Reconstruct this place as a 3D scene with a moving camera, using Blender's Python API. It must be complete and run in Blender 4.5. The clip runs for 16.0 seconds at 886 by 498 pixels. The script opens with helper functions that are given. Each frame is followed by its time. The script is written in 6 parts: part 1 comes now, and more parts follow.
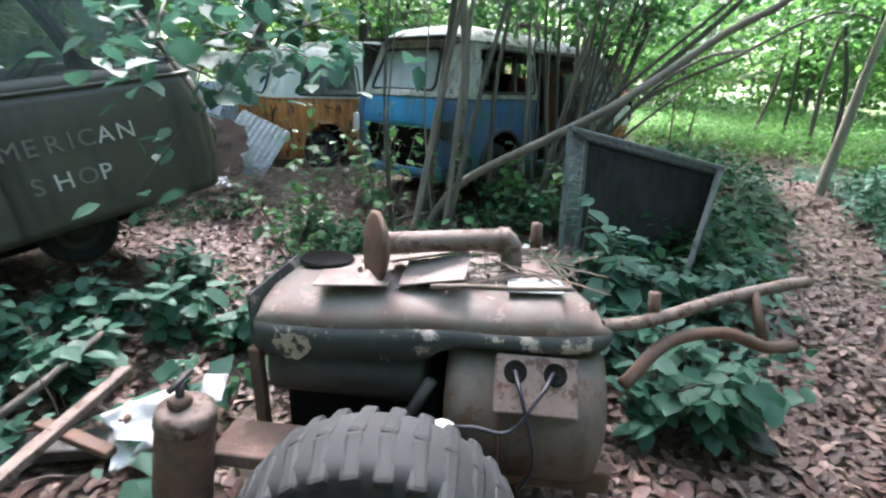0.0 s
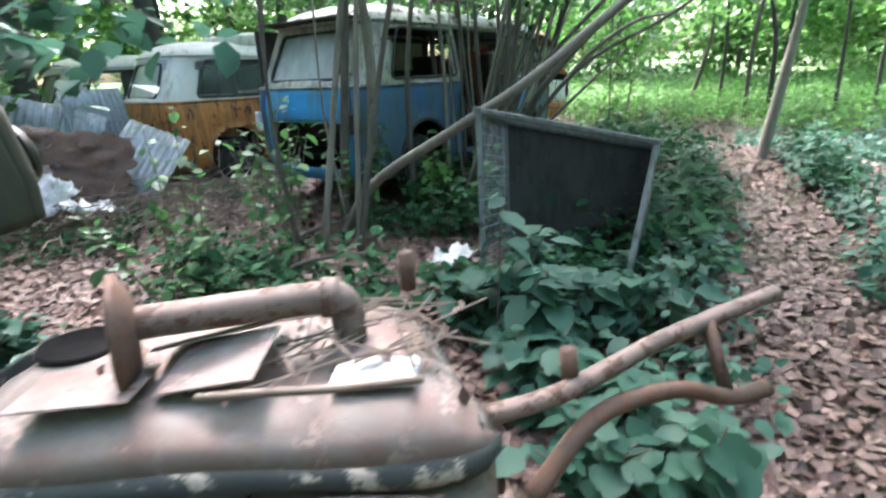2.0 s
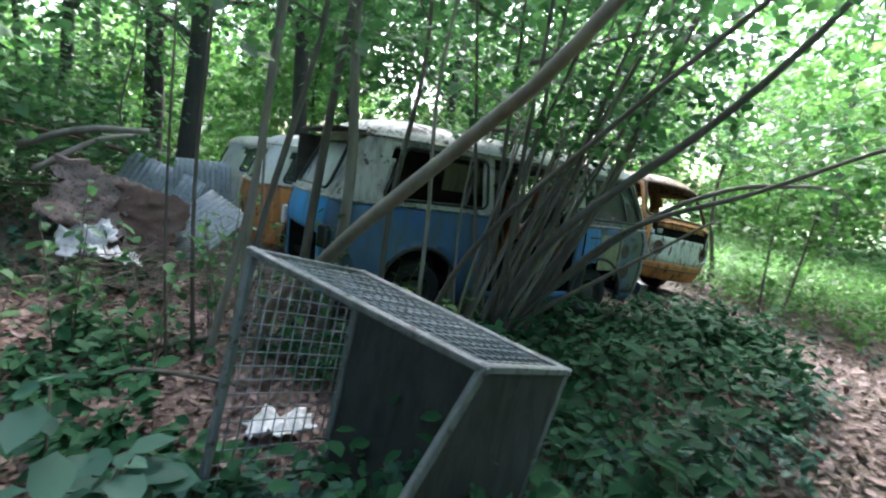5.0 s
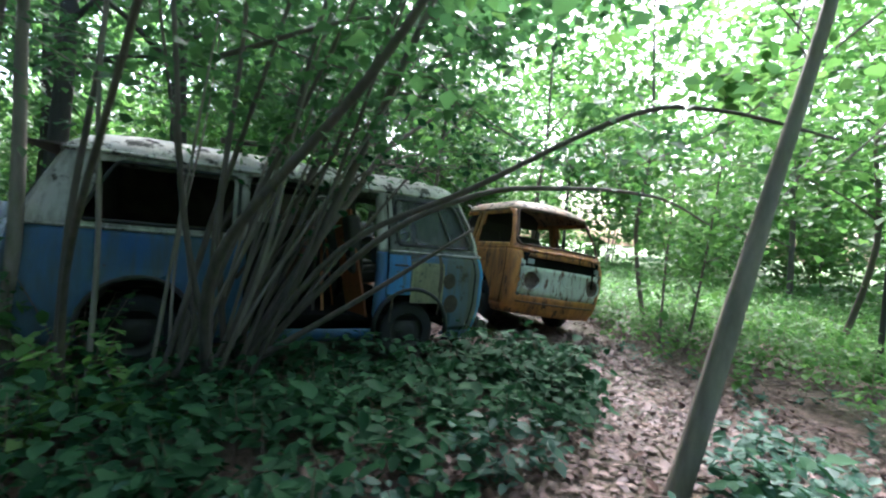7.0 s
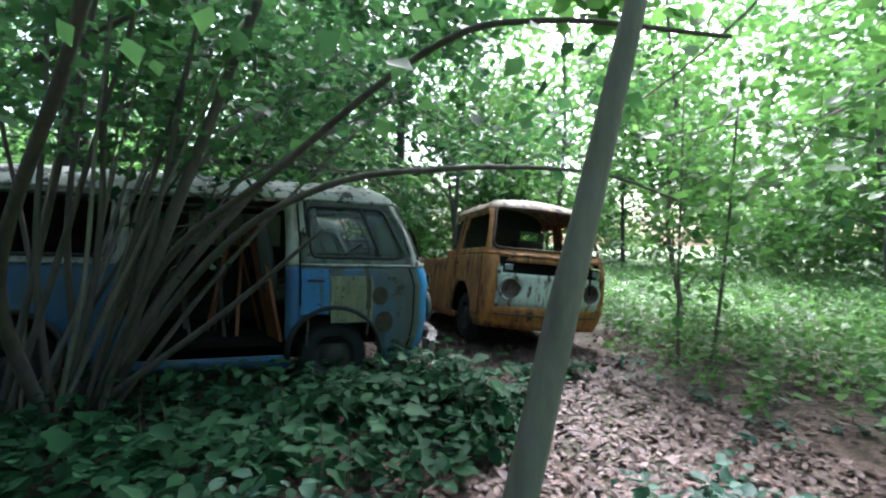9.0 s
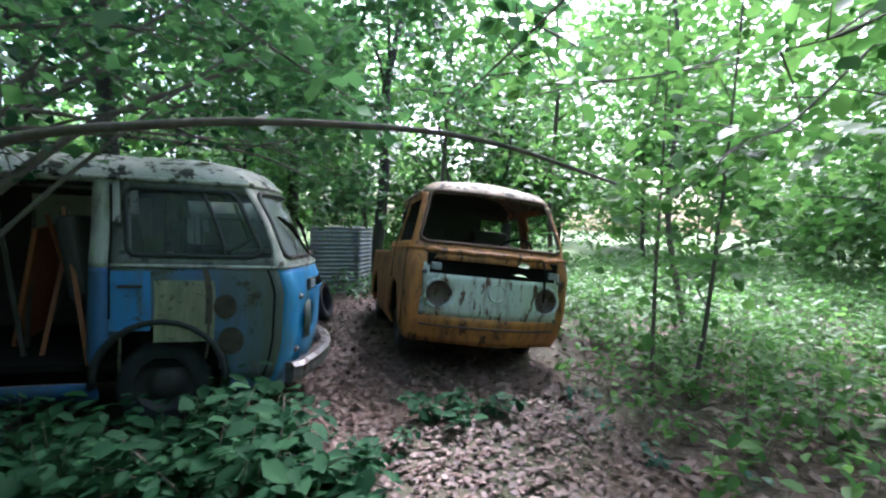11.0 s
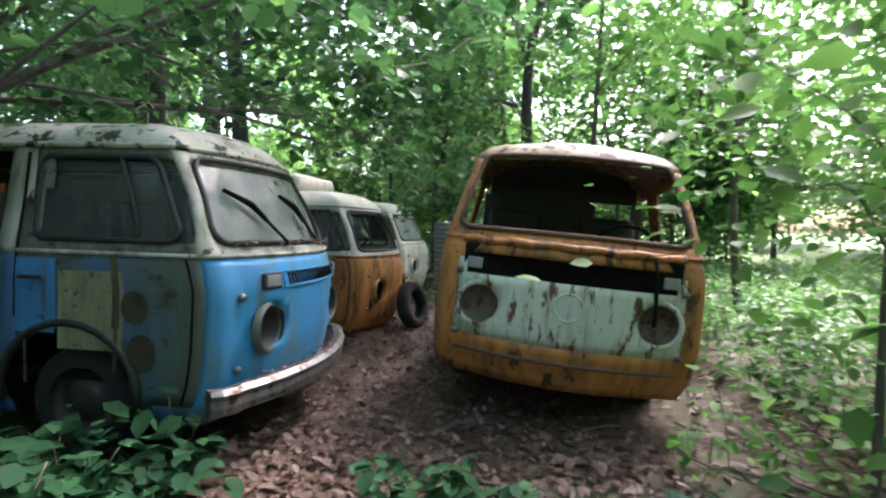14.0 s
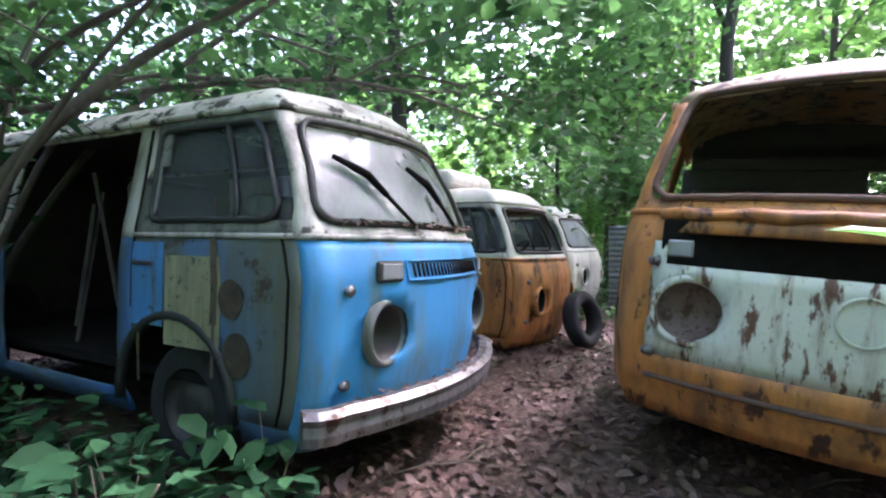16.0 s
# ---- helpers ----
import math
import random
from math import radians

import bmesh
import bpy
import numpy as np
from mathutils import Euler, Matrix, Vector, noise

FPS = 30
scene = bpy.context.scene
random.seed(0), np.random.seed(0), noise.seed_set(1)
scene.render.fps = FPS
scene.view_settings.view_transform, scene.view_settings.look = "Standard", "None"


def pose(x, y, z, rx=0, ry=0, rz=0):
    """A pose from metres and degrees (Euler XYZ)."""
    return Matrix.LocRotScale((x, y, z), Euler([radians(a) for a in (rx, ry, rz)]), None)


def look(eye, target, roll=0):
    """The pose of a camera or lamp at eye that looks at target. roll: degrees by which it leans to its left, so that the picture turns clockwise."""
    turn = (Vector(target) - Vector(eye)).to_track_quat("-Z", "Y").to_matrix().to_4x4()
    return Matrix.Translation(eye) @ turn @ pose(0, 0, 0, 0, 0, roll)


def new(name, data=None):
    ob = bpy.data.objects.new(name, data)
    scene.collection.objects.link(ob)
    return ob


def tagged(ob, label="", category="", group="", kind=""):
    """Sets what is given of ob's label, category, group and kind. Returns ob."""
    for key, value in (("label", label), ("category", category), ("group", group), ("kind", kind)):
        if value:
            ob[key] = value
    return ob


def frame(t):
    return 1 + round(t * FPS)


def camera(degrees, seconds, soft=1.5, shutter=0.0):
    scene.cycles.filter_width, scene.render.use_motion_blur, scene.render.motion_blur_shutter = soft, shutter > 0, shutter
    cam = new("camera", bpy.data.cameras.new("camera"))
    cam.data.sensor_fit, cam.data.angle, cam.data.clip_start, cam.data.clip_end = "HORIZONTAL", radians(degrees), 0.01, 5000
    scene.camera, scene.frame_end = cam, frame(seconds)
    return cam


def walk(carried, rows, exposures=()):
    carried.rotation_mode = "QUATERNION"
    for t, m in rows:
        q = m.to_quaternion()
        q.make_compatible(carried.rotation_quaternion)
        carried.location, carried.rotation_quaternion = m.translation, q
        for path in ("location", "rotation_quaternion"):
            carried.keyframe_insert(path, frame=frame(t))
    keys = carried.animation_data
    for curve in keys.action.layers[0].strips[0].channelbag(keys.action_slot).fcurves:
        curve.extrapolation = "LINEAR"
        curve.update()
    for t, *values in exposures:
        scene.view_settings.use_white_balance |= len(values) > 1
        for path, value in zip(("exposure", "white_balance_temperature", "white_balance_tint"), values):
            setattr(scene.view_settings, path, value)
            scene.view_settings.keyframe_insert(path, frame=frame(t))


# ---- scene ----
cam = camera(85.0, 16.0, soft=2.2, shutter=0.3)
PATH = [
    (0, (-3.453, -5.108, 1.324), (-2.187, -3.712, 0.655), 1.3),
    (0.5, (-3.232, -4.972, 1.22), (-1.983, -3.608, 0.459), 0.3),
    (1, (-3.131, -4.909, 1.138), (-1.911, -3.577, 0.28), -0.3),
    (1.5, (-3.048, -4.871, 1.155), (-1.809, -3.554, 0.301), -1.3),
    (2, (-2.789, -4.928, 1.268), (-1.425, -3.65, 0.557), -3.1),
    (2.5, (-2.409, -5.012, 1.266), (-0.944, -3.765, 0.719), 0.7),
    (3, (-2.08, -5.1, 1.245), (-0.645, -3.765, 0.85), 6.2),
    (3.5, (-1.541, -4.984, 1.201), (-0.298, -3.44, 0.934), 7.0),
    (3.7, (-1.515, -4.952, 1.214), (-0.289, -3.396, 0.934), 8.2),
    (6, (0.6, -5.58, 1.55), (1.172, -3.68, 1.303), 4.7),
    (6.5, (1.25, -5.55, 1.44), (1.977, -3.691, 1.308), 4.6),
    (7, (1.74, -5.62, 1.32), (2.501, -3.772, 1.242), 5.0),
    (7.5, (2.36, -5.52, 1.28), (3.089, -3.658, 1.223), 4.6),
    (8, (2.797, -5.476, 1.262), (3.422, -3.576, 1.248), 2.8),
    (10.5, (4.27, -4.773, 1.329), (4.609, -2.803, 1.281), 0.4),
    (11, (4.733, -4.456, 1.357), (5.058, -2.485, 1.27), 1.1),
    (11.5, (5.045, -4.313, 1.298), (5.289, -2.331, 1.194), 1.1),
    (12, (5.411, -4.058, 1.306), (5.53, -2.065, 1.195), 0.4),
    (12.5, (5.685, -3.866, 1.292), (5.683, -1.87, 1.159), 0.9),
    (13, (5.901, -3.654, 1.296), (5.757, -1.665, 1.141), 1.3),
    (13.5, (5.923, -3.407, 1.29), (5.679, -1.426, 1.17), 1.3),
    (14, (5.928, -2.985, 1.201), (5.474, -1.039, 1.122), 0.6),
    (14.5, (5.94, -2.88, 1.11), (5.312, -0.982, 1.052), 1.4),
    (15, (5.87, -2.79, 1.01), (5.141, -0.929, 0.952), 1.0),
    (15.5, (5.755, -2.312, 0.974), (4.809, -0.55, 0.93), -0.5),
    (16, (5.688, -2.155, 1.004), (4.602, -0.475, 0.995), -0.1),
]
walk(cam, [(t, look(eye, target, roll)) for t, eye, target, roll in PATH],
     exposures=[(0, 4.0, 5900, 20), (2, 4.2, 5900, 20), (2.5, 3.85, 5900, 18), (3.5, 3.65, 5900, 16), (6, 3.65, 5700, 21), (6.6, 3.4, 5700, 21), (8, 3.05, 5700, 18), (10.5, 3.12, 5400, 26), (12, 2.9, 5900, 20), (13, 3.1, 6100, 23), (14, 3.25, 6100, 26), (15, 3.55, 5850, 33), (16, 3.9, 5800, 40)])

# ---- light ----
SUN_EL, SUN_AZ = radians(52), radians(30)
world = bpy.data.worlds.new("sky")
scene.world = world
world.use_nodes = True
wn = world.node_tree.nodes
sky = wn.new("ShaderNodeTexSky")
sky.sky_type = "NISHITA"
sky.sun_disc = False
sky.sun_elevation, sky.sun_rotation = SUN_EL, SUN_AZ
sky.air_density, sky.dust_density = 1.0, 6.0
world.node_tree.links.new(sky.outputs[0], wn["Background"].inputs[0])
wn["Background"].inputs[1].default_value = 0.15
sun_data = bpy.data.lights.new("sun", "SUN")
sun_data.energy, sun_data.angle, sun_data.color = 2.6, radians(14), (1.0, 0.97, 0.92)
sun = new("sun", sun_data)
sun_dir = Vector((math.sin(SUN_AZ) * math.cos(SUN_EL), math.cos(SUN_AZ) * math.cos(SUN_EL), math.sin(SUN_EL)))
sun.matrix_world = Matrix.Translation((0, 0, 30)) @ sun_dir.to_track_quat("Z", "Y").to_matrix().to_4x4()


# ---- materials ----
def nodes_of(name):
    m = bpy.data.materials.new(name)
    m.use_nodes = True
    return m, m.node_tree.nodes, m.node_tree.links


def noise_tex(n, l, scale, detail=5.0, rough=0.6, coord="Object", stretch=(1, 1, 1)):
    tc = n.new("ShaderNodeTexCoord")
    mp = n.new("ShaderNodeMapping")
    mp.inputs["Scale"].default_value = stretch
    tx = n.new("ShaderNodeTexNoise")
    tx.inputs["Scale"].default_value = scale
    tx.inputs["Detail"].default_value = detail
    tx.inputs["Roughness"].default_value = rough
    l.new(tc.outputs[coord], mp.inputs[0])
    l.new(mp.outputs[0], tx.inputs[0])
    return tx.outputs[0]


def ramp(n, l, src, stops):
    r = n.new("ShaderNodeValToRGB")
    els = r.color_ramp.elements
    while len(els) < len(stops):
        els.new(0.5)
    for e, (p, c) in zip(els, stops):
        e.position = p
        e.color = (*c, 1) if len(c) == 3 else c
    l.new(src, r.inputs[0])
    return r.outputs[0]


def mix(n, l, fac, a, b):
    m = n.new("ShaderNodeMix")
    m.data_type = "RGBA"
    for sock, v in ((m.inputs[0], fac), (m.inputs[6], a), (m.inputs[7], b)):
        if isinstance(v, (int, float)):
            sock.default_value = v
        elif isinstance(v, tuple):
            sock.default_value = (*v, 1)
        else:
            l.new(v, sock)
    return m.outputs[2]


def bump(n, l, src, strength, dist=0.01):
    b = n.new("ShaderNodeBump")
    b.inputs["Strength"].default_value = strength
    b.inputs["Distance"].default_value = dist
    l.new(src, b.inputs["Height"])
    return b.outputs[0]


def worn(name, base, rust=(0.13, 0.055, 0.025), rust_at=0.62, grime=(0.05, 0.05, 0.035), grime_at=0.5, rough=0.5, metal=0.0,
         streak=True, scale=3.0, alt=None, depth=0.35, run=(1, 1, 1)):
    """Old paint or metal: fading, streaks of grime, rust that breaks through."""
    m, n, l = nodes_of(name)
    p = n["Principled BSDF"]
    soft_edge = 0.05
    fade = noise_tex(n, l, scale * 0.6, 4)
    col = mix(n, l, ramp(n, l, fade, [(0.35, (0, 0, 0)), (0.7, (1, 1, 1))]), base, alt or tuple(c * 0.72 + 0.02 for c in base))
    st = noise_tex(n, l, scale * 1.6, 6, 0.65, stretch=(2.2, 2.2, 0.35) if streak else (1, 1, 1))
    col = mix(n, l, ramp(n, l, st, [(grime_at, (0, 0, 0)), (grime_at + 0.22, (0.75, 0.75, 0.75))]), col, grime)
    ru = noise_tex(n, l, scale * 2.3, 8, 0.7, stretch=run)
    rmask = ramp(n, l, ru, [(rust_at, (0, 0, 0)), (rust_at + soft_edge, (1, 1, 1))])
    rc = mix(n, l, noise_tex(n, l, 40, 4), rust, tuple(c * 0.4 for c in rust))
    col = mix(n, l, rmask, col, rc)
    fine = noise_tex(n, l, 90, 3)
    col = mix(n, l, ramp(n, l, fine, [(0.58, (0, 0, 0)), (0.75, (0.35, 0.35, 0.35))]), col, tuple(c * 0.35 for c in base))
    l.new(col, p.inputs["Base Color"])
    rr = n.new("ShaderNodeMapRange")
    rr.inputs[3].default_value, rr.inputs[4].default_value = rough - 0.12, min(rough + 0.3, 0.95)
    l.new(st, rr.inputs[0])
    l.new(rr.outputs[0], p.inputs["Roughness"])
    p.inputs["Metallic"].default_value = metal
    l.new(bump(n, l, ru, depth, 0.004), p.inputs["Normal"])
    return m


def leafy(name, dark, light, trans=0.45, rough=0.5, gloss=0.3):
    m, n, l = nodes_of(name)
    p = n["Principled BSDF"]
    geo = n.new("ShaderNodeNewGeometry")
    col = ramp(n, l, geo.outputs["Random Per Island"], [(0.0, dark), (0.6, tuple((a + b) / 2 for a, b in zip(dark, light))), (1.0, light)])
    col = mix(n, l, ramp(n, l, noise_tex(n, l, 0.7, 2), [(0.35, (0, 0, 0)), (0.7, (0.6, 0.6, 0.6))]), col, tuple(c * 0.6 for c in dark))
    l.new(col, p.inputs["Base Color"])
    p.inputs["Roughness"].default_value = rough
    p.inputs["Specular IOR Level"].default_value = gloss
    t = n.new("ShaderNodeBsdfTranslucent")
    hue = n.new("ShaderNodeHueSaturation")
    hue.inputs["Value"].default_value = 1.4
    hue.inputs["Hue"].default_value = 0.498
    l.new(col, hue.inputs["Color"])
    l.new(hue.outputs[0], t.inputs[0])
    mx = n.new("ShaderNodeMixShader")
    mx.inputs[0].default_value = trans
    l.new(p.outputs[0], mx.inputs[1])
    l.new(t.outputs[0], mx.inputs[2])
    l.new(mx.outputs[0], n["Material Output"].inputs[0])
    return m


def litter_mat(name, a, b, c):
    m, n, l = nodes_of(name)
    p = n["Principled BSDF"]
    geo = n.new("ShaderNodeNewGeometry")
    col = ramp(n, l, geo.outputs["Random Per Island"], [(0.0, a), (0.5, b), (1.0, c)])
    l.new(mix(n, l, noise_tex(n, l, 30, 3), col, tuple(v * 0.5 for v in a)), p.inputs["Base Color"])
    p.inputs["Roughness"].default_value = 0.6
    return m


def bark_mat(name, a, b, moss=(0.05, 0.07, 0.02), moss_at=0.6):
    m, n, l = nodes_of(name)
    p = n["Principled BSDF"]
    g = noise_tex(n, l, 14, 6, 0.7, stretch=(1, 1, 0.25))
    col = mix(n, l, ramp(n, l, g, [(0.3, (0, 0, 0)), (0.7, (1, 1, 1))]), a, b)
    col = mix(n, l, ramp(n, l, noise_tex(n, l, 2.5, 5), [(moss_at, (0, 0, 0)), (moss_at + 0.12, (0.8, 0.8, 0.8))]), col, moss)
    l.new(col, p.inputs["Base Color"])
    p.inputs["Roughness"].default_value = 0.85
    l.new(bump(n, l, g, 0.5, 0.01), p.inputs["Normal"])
    return m


def plain(name, base, rough=0.5, metal=0.0, var=0.35, scale=20.0):
    m, n, l = nodes_of(name)
    p = n["Principled BSDF"]
    g = noise_tex(n, l, scale, 5)
    l.new(mix(n, l, ramp(n, l, g, [(0.35, (0, 0, 0)), (0.7, (1, 1, 1))]), base, tuple(c * (1 - var) for c in base)), p.inputs["Base Color"])
    p.inputs["Roughness"].default_value = rough
    p.inputs["Metallic"].default_value = metal
    l.new(bump(n, l, g, 0.15, 0.004), p.inputs["Normal"])
    return m


def dirty_glass(name, film=0.5, tint=(0.32, 0.35, 0.33)):
    m, n, l = nodes_of(name)
    p = n["Principled BSDF"]
    d = noise_tex(n, l, 4, 6, 0.7, stretch=(1.5, 1.5, 0.6))
    l.new(mix(n, l, d, tint, tuple(c * 0.7 for c in tint)), p.inputs["Base Color"])
    p.inputs["Roughness"].default_value = 0.12
    p.inputs["IOR"].default_value = 1.5
    clear = n.new("ShaderNodeBsdfTransparent")
    clear.inputs[0].default_value = (0.8, 0.84, 0.82, 1)
    mx = n.new("ShaderNodeMixShader")
    mr = n.new("ShaderNodeMapRange")
    mr.inputs[1].default_value, mr.inputs[2].default_value = 0.3, 0.7
    mr.inputs[3].default_value, mr.inputs[4].default_value = max(film - 0.2, 0), min(film + 0.2, 1)
    l.new(d, mr.inputs[0])
    l.new(mr.outputs[0], mx.inputs[0])
    l.new(clear.outputs[0], mx.inputs[1])
    l.new(p.outputs[0], mx.inputs[2])
    l.new(mx.outputs[0], n["Material Output"].inputs[0])
    return m


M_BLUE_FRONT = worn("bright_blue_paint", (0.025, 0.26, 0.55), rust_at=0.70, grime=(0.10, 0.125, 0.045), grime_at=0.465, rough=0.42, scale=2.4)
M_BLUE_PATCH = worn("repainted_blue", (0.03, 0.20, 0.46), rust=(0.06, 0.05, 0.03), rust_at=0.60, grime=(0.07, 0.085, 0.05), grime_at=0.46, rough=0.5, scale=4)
# Dull side paint, darkened further with shade put into the colour.
M_BLUE_SIDE = worn("dull_shaded_blue_paint", (0.016, 0.085, 0.24), rust_at=0.66, grime=(0.07, 0.085, 0.05), grime_at=0.44, rough=0.5, scale=2.0, alt=(0.07, 0.14, 0.2))
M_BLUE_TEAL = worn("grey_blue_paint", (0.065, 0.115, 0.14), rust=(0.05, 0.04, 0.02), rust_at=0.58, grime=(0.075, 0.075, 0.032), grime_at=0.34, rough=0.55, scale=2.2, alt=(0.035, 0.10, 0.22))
M_DOOR_FRAME = worn("grimy_grey_door_frame_paint", (0.13, 0.14, 0.12), rust=(0.03, 0.03, 0.02), rust_at=0.55, grime=(0.04, 0.045, 0.03), grime_at=0.42, rough=0.6, scale=4)
M_WHITE = worn("white_paint", (0.46, 0.45, 0.39), rust=(0.05, 0.045, 0.03), rust_at=0.575, grime=(0.06, 0.06, 0.045), grime_at=0.42, rough=0.5, scale=2.4)
M_ROOF = worn("mossy_white_roof_paint", (0.55, 0.55, 0.48), rust=(0.03, 0.035, 0.02), rust_at=0.53, grime=(0.05, 0.06, 0.03), grime_at=0.5, rough=0.7, streak=False, scale=3.5, depth=0.8)
M_ORANGE = worn("orange_paint", (0.50, 0.205, 0.045), rust=(0.075, 0.03, 0.016), rust_at=0.55, grime=(0.09, 0.05, 0.03), grime_at=0.42, rough=0.5, scale=2.6, alt=(0.42, 0.15, 0.03), run=(1.4, 1.4, 0.6))
M_PICK_ROOF = worn("weathered_pickup_roof", (0.34, 0.17, 0.06), rust=(0.05, 0.035, 0.02), rust_at=0.52, grime=(0.12, 0.12, 0.08), grime_at=0.42, rough=0.6, scale=4, streak=False, alt=(0.33, 0.30, 0.22))
M_MINT = worn("peeling_pale_green_paint", (0.56, 0.60, 0.50), rust=(0.15, 0.065, 0.035), rust_at=0.54, grime=(0.22, 0.13, 0.07), grime_at=0.50, rough=0.5, scale=4.2, alt=(0.5, 0.55, 0.47), run=(1.5, 1.5, 0.45))
M_CREAM = worn("cream_paint", (0.60, 0.58, 0.50), rust_at=0.66, grime=(0.12, 0.11, 0.08), grime_at=0.52, scale=2.2)
M_OLIVE = worn("dark_olive_paint", (0.05, 0.048, 0.032), rust_at=0.8, grime=(0.02, 0.02, 0.015), grime_at=0.5, rough=0.5, scale=1.6, alt=(0.07, 0.066, 0.045))
M_PATCH = worn("yellowed_sticker", (0.24, 0.235, 0.13), rust=(0.05, 0.06, 0.05), rust_at=0.57, grime=(0.10, 0.11, 0.07), grime_at=0.42, rough=0.6, scale=5)
M_STAIN = worn("dark_rust_run", (0.055, 0.04, 0.022), rust=(0.03, 0.025, 0.015), rust_at=0.55, grime=(0.09, 0.08, 0.04), grime_at=0.45, rough=0.7, scale=6)
M_SPOT = plain("rubbed_brown_spot", (0.055, 0.042, 0.024), 0.75, var=0.6, scale=14)
M_RUST = worn("rusty_steel", (0.10, 0.055, 0.035), rust=(0.16, 0.08, 0.045), rust_at=0.5, grime=(0.03, 0.02, 0.015), grime_at=0.5, rough=0.75, scale=8, streak=False)
M_RUST_PINK = worn("weathered_rusty_iron", (0.17, 0.12, 0.095), rust=(0.10, 0.05, 0.03), rust_at=0.52, grime=(0.05, 0.04, 0.03), grime_at=0.52, rough=0.7, scale=9, streak=False)
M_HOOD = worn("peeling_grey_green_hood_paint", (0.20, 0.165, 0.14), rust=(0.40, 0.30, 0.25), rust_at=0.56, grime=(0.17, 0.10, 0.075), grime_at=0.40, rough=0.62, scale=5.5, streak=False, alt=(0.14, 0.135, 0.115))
# Skirt colour, much darker than the hood top, with pale flakes.
M_HOOD_SIDE = worn("dark_green_hood_side", (0.030, 0.038, 0.034), rust=(0.48, 0.41, 0.33), rust_at=0.575, grime=(0.02, 0.02, 0.018), grime_at=0.5, rough=0.68, scale=4, streak=False)
M_TANK = worn("weathered_drum_metal", (0.12, 0.092, 0.072), rust=(0.14, 0.065, 0.035), rust_at=0.53, grime=(0.05, 0.04, 0.03), grime_at=0.5, rough=0.6, scale=4)
# Near-black without gloss: black parts, and shade filled into holes and cavities.
M_BLACK = plain("black_and_shade_fill", (0.012, 0.011, 0.010), 1.0)
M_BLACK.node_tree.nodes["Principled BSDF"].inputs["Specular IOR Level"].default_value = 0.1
M_DARK = plain("dark_grimy_metal", (0.035, 0.032, 0.028), 0.6)
M_RUBBER = plain("weathered_tyre_rubber", (0.017, 0.019, 0.020), 0.85, var=0.5, scale=9)
M_GASKET = plain("black_window_rubber", (0.02, 0.022, 0.02), 0.6)
M_CHROME = worn("tarnished_chrome", (0.22, 0.22, 0.215), rust=(0.08, 0.05, 0.035), rust_at=0.54, grime=(0.08, 0.07, 0.06), grime_at=0.46, rough=0.38, metal=0.7, scale=6)
M_STEEL = worn("galvanised_steel", (0.30, 0.32, 0.33), rust=(0.17, 0.11, 0.08), rust_at=0.62, grime=(0.14, 0.14, 0.13), grime_at=0.5, rough=0.5, metal=0.5, scale=5)
M_CAGE = worn("grimy_cage_frame", (0.17, 0.18, 0.175), rust=(0.09, 0.08, 0.06), rust_at=0.56, grime=(0.06, 0.065, 0.055), grime_at=0.47, rough=0.55, metal=0.3, scale=7)
# Windscreen: dirt film, its tint lightened to carry the sky's reflection.
M_GLASS = dirty_glass("dirty_sky_bright_windscreen", 0.62, (0.40, 0.43, 0.42))
M_GLASS_DARK = dirty_glass("grimy_side_glass", 0.4, (0.12, 0.14, 0.13))
M_GLASS_MILK = dirty_glass("milky_rear_glass", 0.75, (0.55, 0.57, 0.56))
M_CLOTH = plain("dirty_white_cloth", (0.6, 0.58, 0.55), 0.9)
M_LETTER = worn("flaking_white_letters", (0.55, 0.53, 0.46), rust=(0.06, 0.055, 0.04), rust_at=0.58, grime=(0.2, 0.19, 0.15), grime_at=0.5, scale=12)
M_LETTER_DIM = worn("faded_letters", (0.16, 0.15, 0.115), rust=(0.06, 0.055, 0.04), rust_at=0.56, grime=(0.08, 0.075, 0.06), grime_at=0.5, scale=12)
M_ORANGE_BOARD = plain("orange_brown_board", (0.28, 0.09, 0.03), 0.6)
M_DRUM_WHITE = plain("white_plastic", (0.7, 0.7, 0.68), 0.4, var=0.15)
M_CABLE = plain("black_cable", (0.02, 0.022, 0.03), 0.45)
M_WOOD = bark_mat("rotten_wood_board", (0.16, 0.10, 0.07), (0.08, 0.05, 0.035), moss_at=0.8)
M_BARK = bark_mat("grey_brown_bark", (0.12, 0.10, 0.08), (0.055, 0.047, 0.038))
M_BARK_PALE = bark_mat("pale_smooth_bark", (0.24, 0.21, 0.17), (0.13, 0.115, 0.09), moss_at=0.68)
M_BARK_DARK = bark_mat("dark_mossy_bark", (0.055, 0.047, 0.04), (0.03, 0.027, 0.022), moss_at=0.55)
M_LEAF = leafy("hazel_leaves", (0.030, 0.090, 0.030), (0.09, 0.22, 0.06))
# Lit copy of the leaf green: sunlight put into a lighter colour.
M_LEAF_SUNLIT = leafy("sunlit_leaves", (0.05, 0.145, 0.03), (0.14, 0.29, 0.065), 0.5)
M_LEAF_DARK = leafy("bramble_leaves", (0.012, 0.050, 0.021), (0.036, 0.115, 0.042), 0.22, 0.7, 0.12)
# Blue-green here takes in the teal of shaded undergrowth.
M_LEAF_NETTLE = leafy("nettle_leaves", (0.03, 0.09, 0.058), (0.07, 0.17, 0.105), 0.32, 0.55)
M_LITTER = litter_mat("dry_beech_leaves", (0.060, 0.027, 0.019), (0.15, 0.078, 0.055), (0.36, 0.235, 0.18))
